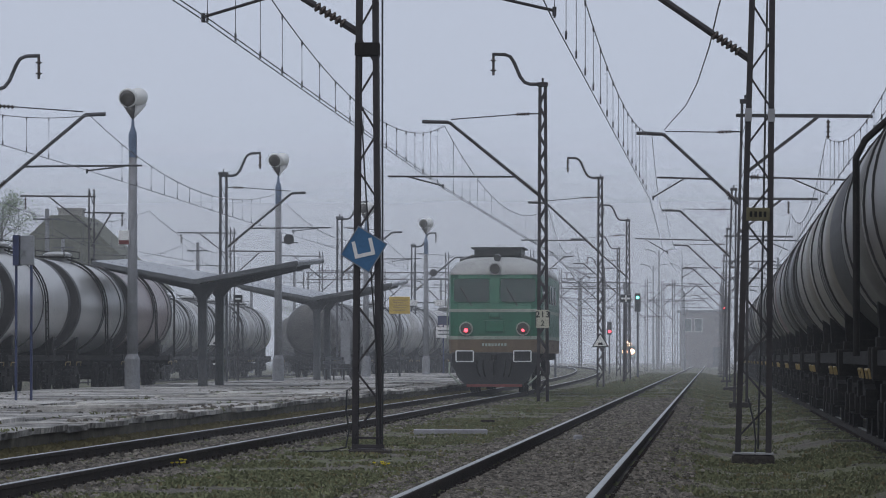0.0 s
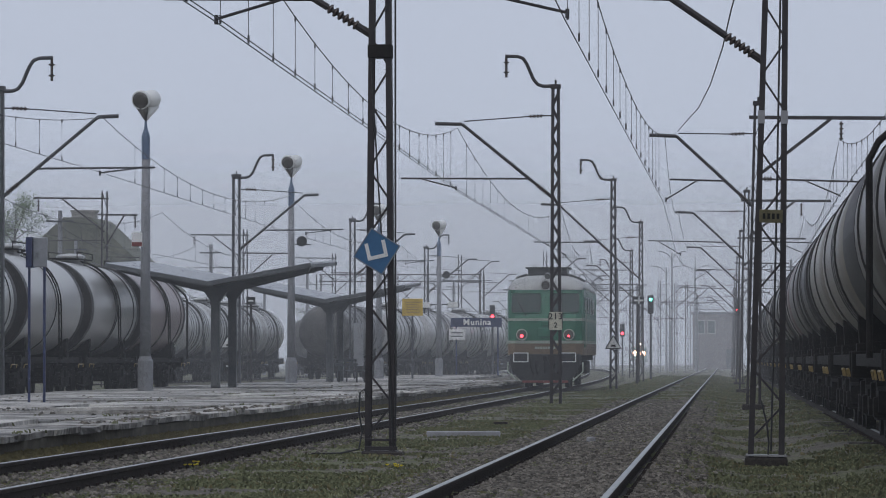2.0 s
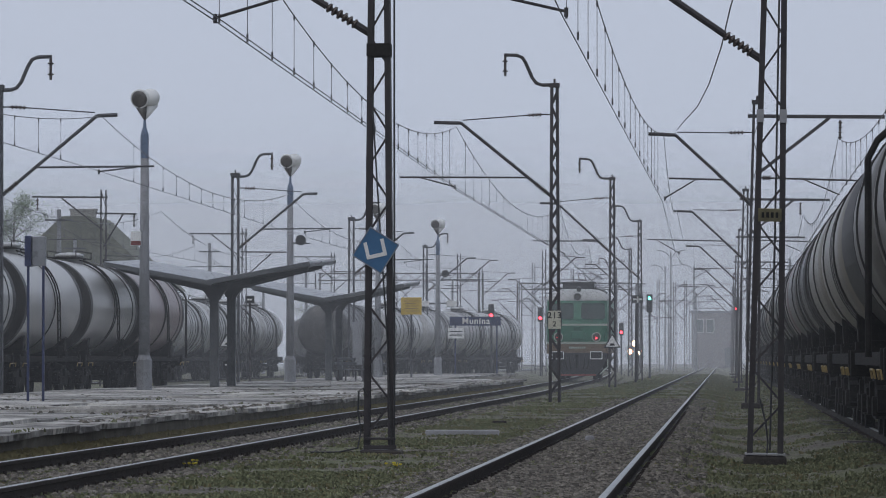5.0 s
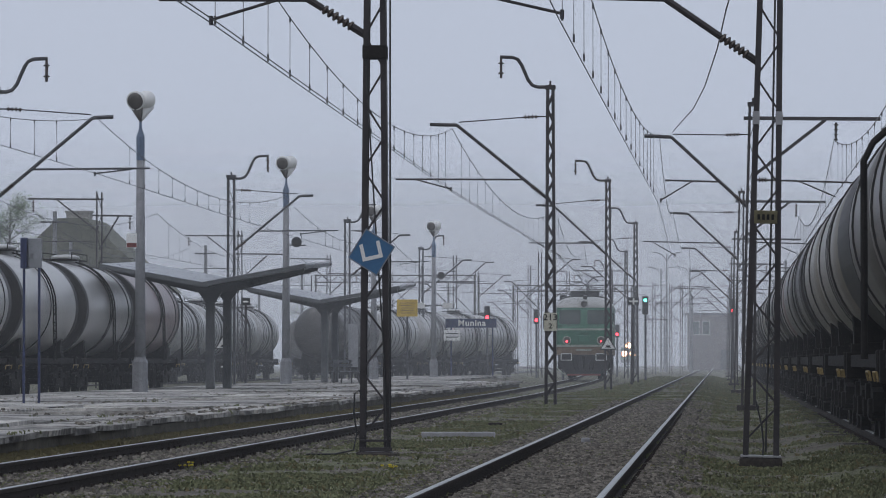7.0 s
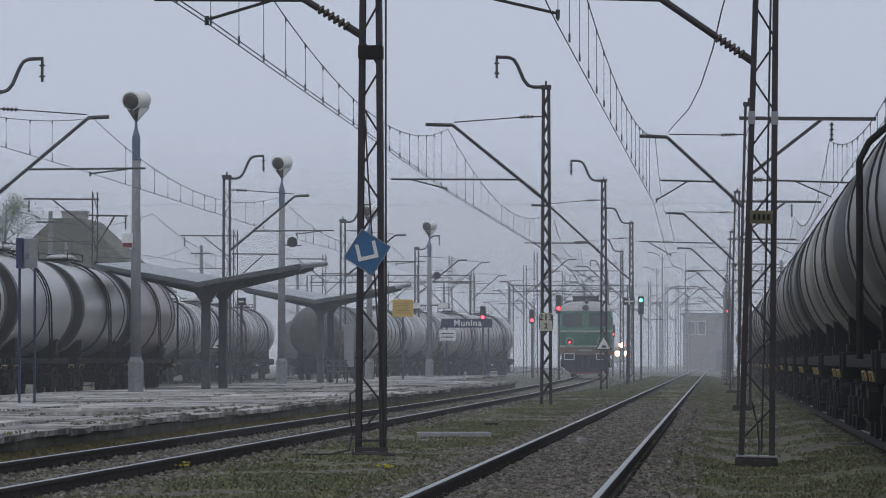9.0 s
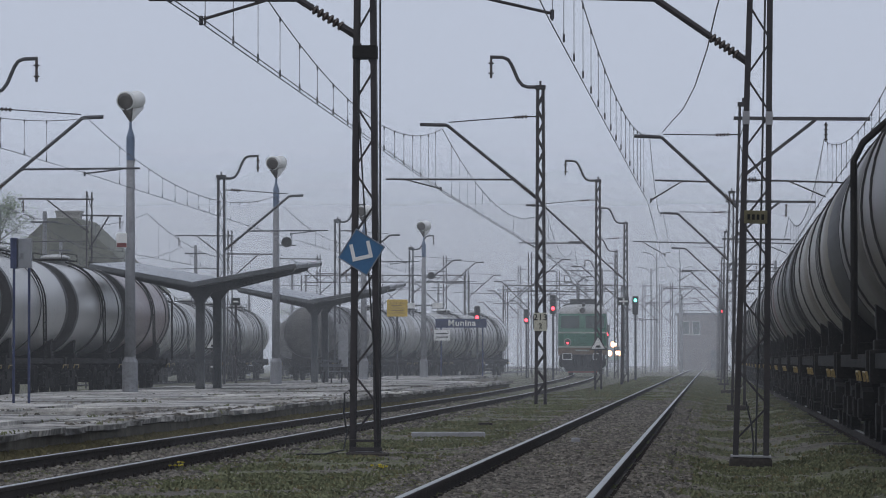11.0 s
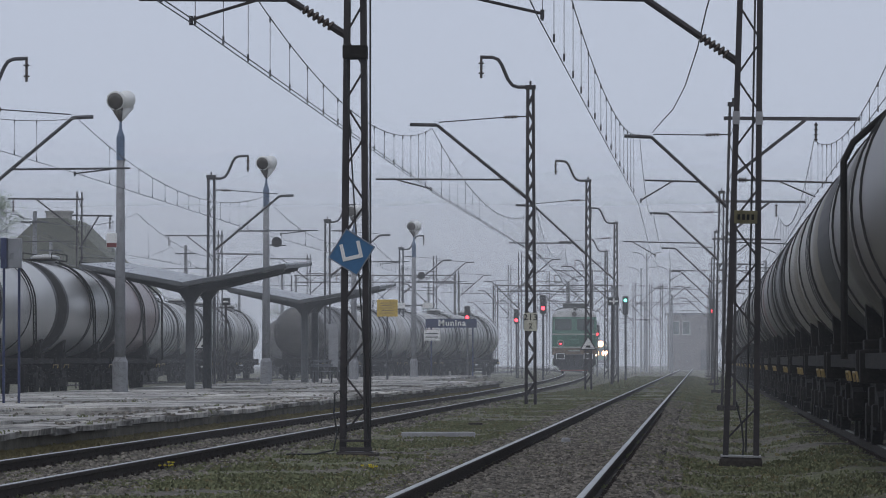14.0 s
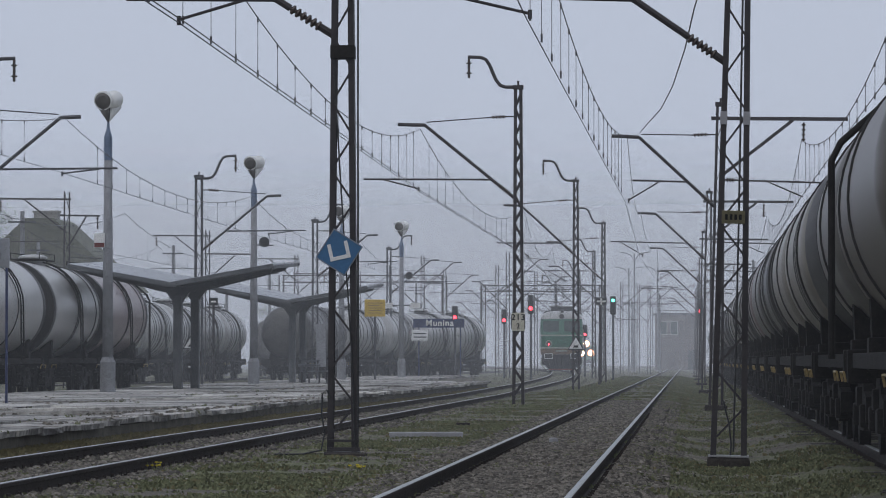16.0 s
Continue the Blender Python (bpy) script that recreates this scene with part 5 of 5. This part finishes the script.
def gantry(x0, x1, y, z):
    g = thing("lattice_gantry", pose(0, y, 0), "long lattice steel gantry spanning the yard in fog", "gantry")
    for dz in (0, 0.6):
        part("chord", bar(B(), (x0, 0, z + dz), (x1, 0, z + dz), 0.1), M_STEEL, g)
    n = int((x1 - x0) / 0.7)
    for k in range(n):
        a = x0 + (x1 - x0) * k / n
        part("brace", bar(B(), (a, 0, z + (0.6 if k % 2 else 0)), (a + (x1 - x0) / n, 0, z + (0 if k % 2 else 0.6)), 0.06), M_STEEL, g)
    for x in (x0, x1):
        for q in (-0.2, 0.2):
            part("leg", bar(B(), (x + q, 0, -0.1), (x + q, 0, z + 0.6), 0.12), M_STEEL, g)


gantry(-20.5, -8.6, 432, 8.2)
gantry(-36, -21.5, 380, 8.2)

for x, y, h in ((-5.9, 480, 13.2), (-6.8, 500, 12), (-3.6, 520, 12.5)):
    yard_lamp(x, y, h)

# ---------------------------------------------------------------- oncoming train
train = thing("oncoming_railcar", pose(-15.5, 700, RAIL_Z), "oncoming railcar with lit headlights in the fog", "train")
part("body", box(B(), 0, 8, 2.1, 2.7, 16, 2.6, bev=0.25), M_GREEN, train)
part("roof", box(B(), 0, 8, 3.5, 2.5, 15.6, 0.4, bev=0.15), M_ROOF, train)
part("windscreen", box(B(), 0, -0.02, 2.6, 2.1, 0.06, 0.8, bev=0.02), M_GLASS, train)
part("buffer_beam", box(B(), 0, 0, 1.0, 2.5, 0.3, 0.5, bev=0.04), M_BLACK, train)
for k in (-0.95, 0.95):
    part("buffer", rod(B(), (k, -0.5, 1.05), (k, 0, 1.05), 0.2, seg=14), M_BLACK, train)
    wheelset(train, 3 + k * 1.3, 0.46)
    wheelset(train, 13 + k * 1.3, 0.46)
# each lamp has an added orange disc as its halo of scattered light
for px, pz in ((0.0, 3.72), (-0.69, 2.3), (0.69, 2.3)):
    halo = part("halo_disc", rod(B(), (px, -0.1, pz), (px, -0.06, pz), 0.52, seg=20), M_HALO, train, "orange glow disc standing for the headlight's halo in fog")
    part("headlight", rod(B(), (px, -0.16, pz), (px, -0.11, pz), 0.36, seg=16), M_LAMP_WARM, halo, "bright warm headlight")


# ---------------------------------------------------------------- buildings and trees
def house(x, y):
    h = thing("house", pose(x, y, 0), "grey rendered house with a steep mossy roof and a broad chimney", "house")
    part("wall", box(B(), 0, 0, 2.85, 9.5, 8, 5.9), M_HOUSE, h)
    b = B()
    prism(b, [(-5.6, 5.45), (5.6, 5.45), (0.85, 9.85), (-0.85, 9.85)], -4.4, 4.4)
    part("roof", b, M_ROOFHOUSE, h)
    b = B()
    box(b, 0.1, -2, 9.45, 1.45, 1.1, 1.7, bev=0.02)
    box(b, 0.1, -2, 10.3, 1.6, 1.25, 0.12)
    part("chimney", b, M_HOUSE, h)
    for k in (-2.5, 0, 2.5):
        w = part("window", box(B(), k, -4.03, 3.2, 1.2, 0.08, 1.4), M_WHITE, h)
        part("pane", box(B(), k, -4.09, 3.2, 1.0, 0.03, 1.2), M_GLASS, w)
    return h


house(-39.1, 262)


def signal_box(x, y):
    h = thing("signal_box", pose(x, y, 0), "two-storey grey signal box with a flat roof in the fog", "signal box")
    part("wall", box(B(), 0, 0, 3.6, 6.6, 6, 7.4), M_BRICK, h)
    part("roof", box(B(), 0, 0, 7.45, 7.2, 6.6, 0.3, bev=0.03), M_ROOFDK, h)
    for k in (-2.2, -0.8):
        w = part("window", box(B(), k, -3.03, 5.6, 1.1, 0.08, 1.9), M_HOUSE, h)
        part("pane", box(B(), k, -3.08, 5.6, 0.85, 0.03, 1.6), M_GLASS, w)
    part("door", box(B(), 1.9, -3.03, 1.4, 1.6, 0.1, 2.6), M_BLACK, h)
    b = B()
    rod(b, (-3.6, -3.4, 0), (-3.6, -3.4, 8.5), 0.06, seg=6)
    part("downpipe", b, M_STEEL_FAR, h)
    return h


signal_box(-1.0, 575)


def tree(x, y, h, spread, label, seed, leaves=2600):
    rnd = random.Random(seed)
    t = thing("tree", pose(x, y, 0), label, "tree", "trees")
    b = B()
    pts = [Vector((0, 0, -0.1)), Vector((0.1, 0, h * 0.3)), Vector((-0.05, 0.1, h * 0.6)), Vector((0.1, 0, h * 0.92))]
    for k in range(3):
        rod(b, pts[k], pts[k + 1], 0.17 * (1 - k * 0.3) * h / 7, 0.17 * (0.7 - k * 0.28) * h / 7, seg=8)
    tips = []
    for k in range(26):
        z = h * rnd.uniform(0.25, 0.9)
        a, l = rnd.uniform(0, 6.3), spread * rnd.uniform(0.5, 1.0) * (1.1 - abs(z / h - 0.5))
        p = Vector((0, 0, z))
        q = p + Vector((math.cos(a) * l, math.sin(a) * l, l * rnd.uniform(0.3, 0.9)))
        rod(b, p, q, 0.04, 0.01, seg=5)
        tips.append((p, q))
    part("trunk", b, M_BARK, t)
    vs, fs = [], []
    for _ in range(leaves):
        p, q = rnd.choice(tips)
        c = p.lerp(q, rnd.uniform(0.3, 1.1)) + Vector((rnd.gauss(0, 0.35), rnd.gauss(0, 0.35), rnd.gauss(0, 0.35)))
        u = Vector((rnd.gauss(0, 1), rnd.gauss(0, 1), rnd.gauss(0, 1))).normalized()
        v = u.orthogonal().normalized()
        s = rnd.uniform(0.035, 0.075)
        k = len(vs)
        vs += [c - u * s, c + v * s * 0.6, c + u * s, c - v * s * 0.6]
        fs.append((k, k + 1, k + 2, k + 3))
    me = bpy.data.meshes.new("crown")
    me.from_pydata(vs, [], fs)
    me.materials.append(M_LEAF)
    o = new("crown", me)
    o.parent = t
    return t


tree(-48.3, 290, 12.6, 3.6, "young tree in thin pale spring leaf", 1, 15000)
tree(-51, 297, 11.2, 3.6, "young tree in thin pale spring leaf", 2, 9000)
tree(-45, 330, 7.0, 2.6, "small tree far off in the fog", 3, 2000)
tree(-42, 345, 6.4, 2.4, "small tree far off in the fog", 4, 2000)
tree(-34, 350, 5.6, 2.2, "small tree far off in the fog", 5, 1600)

# ---------------------------------------------------------------- fog
def mist(y, step, reach):
    b = B()
    w, h = 60 + y * 0.35, 10 + 0.052 * y
    vs = [b.verts.new(p) for p in ((-w - y * 0.05, y, -0.6), (w, y, -0.6), (w, y + 1.45 * h, h), (-w - y * 0.05, y + 1.45 * h, h))]
    b.faces.new(vs)
    return tagged(part("fog_bank", b, mist_mat("fog", 1 - math.exp(-step / reach), h)), "thin bank of grey morning fog over the tracks", "fog", "fog banks", "stuff")


last = 0.0
for y in (30.5, 58.6, 70.6, 82.7, 94.7, 106.8, 118.8, 127.6, 139.7, 151.7, 163.5, 177, 191, 206, 224, 246, 272, 302, 336, 375, 420, 470, 525, 590, 680, 800):
    mist(y, y - last, 1700.0 if y < 110 else 1020.0 if y < 240 else 850.0 if y < 420 else 520.0)
    last = y
mist(1000, 6000, 600.0)

build_slabs(platform)


# ---------------------------------------------------------------- what moves
def motions():
    run = [(0, 134.4), (0.5, 141.2), (1, 148.3), (1.5, 155.4), (2, 162.8), (2.5, 169.7), (3, 176.6), (3.5, 183.0), (4, 189.2), (6.5, 217.6), (7, 222.8),
           (7.5, 228.0), (8, 233), (8.5, 237.6), (9, 242), (11.5, 260), (12.5, 268), (14, 280), (16, 297)]
    rows = []
    for t, d in run:
        (x0, z0), (x1, z1) = bend(d + 2), bend(d + 14)
        rows.append((t, pose(-6.8 + x0, d, RAIL_Z + z0, math.degrees(math.atan((z1 - z0) / 12)), 0, math.degrees(math.atan((x0 - x1) / 12)))))
    walk(loco, rows)
    walk(train, [(t, pose(-15.5, d, RAIL_Z)) for t, d in ((0, 800), (2, 775), (4, 755), (6.4, 736), (8, 723), (9, 712), (11.4, 691), (12.5, 684), (13.5, 675), (16, 660))])


motions()
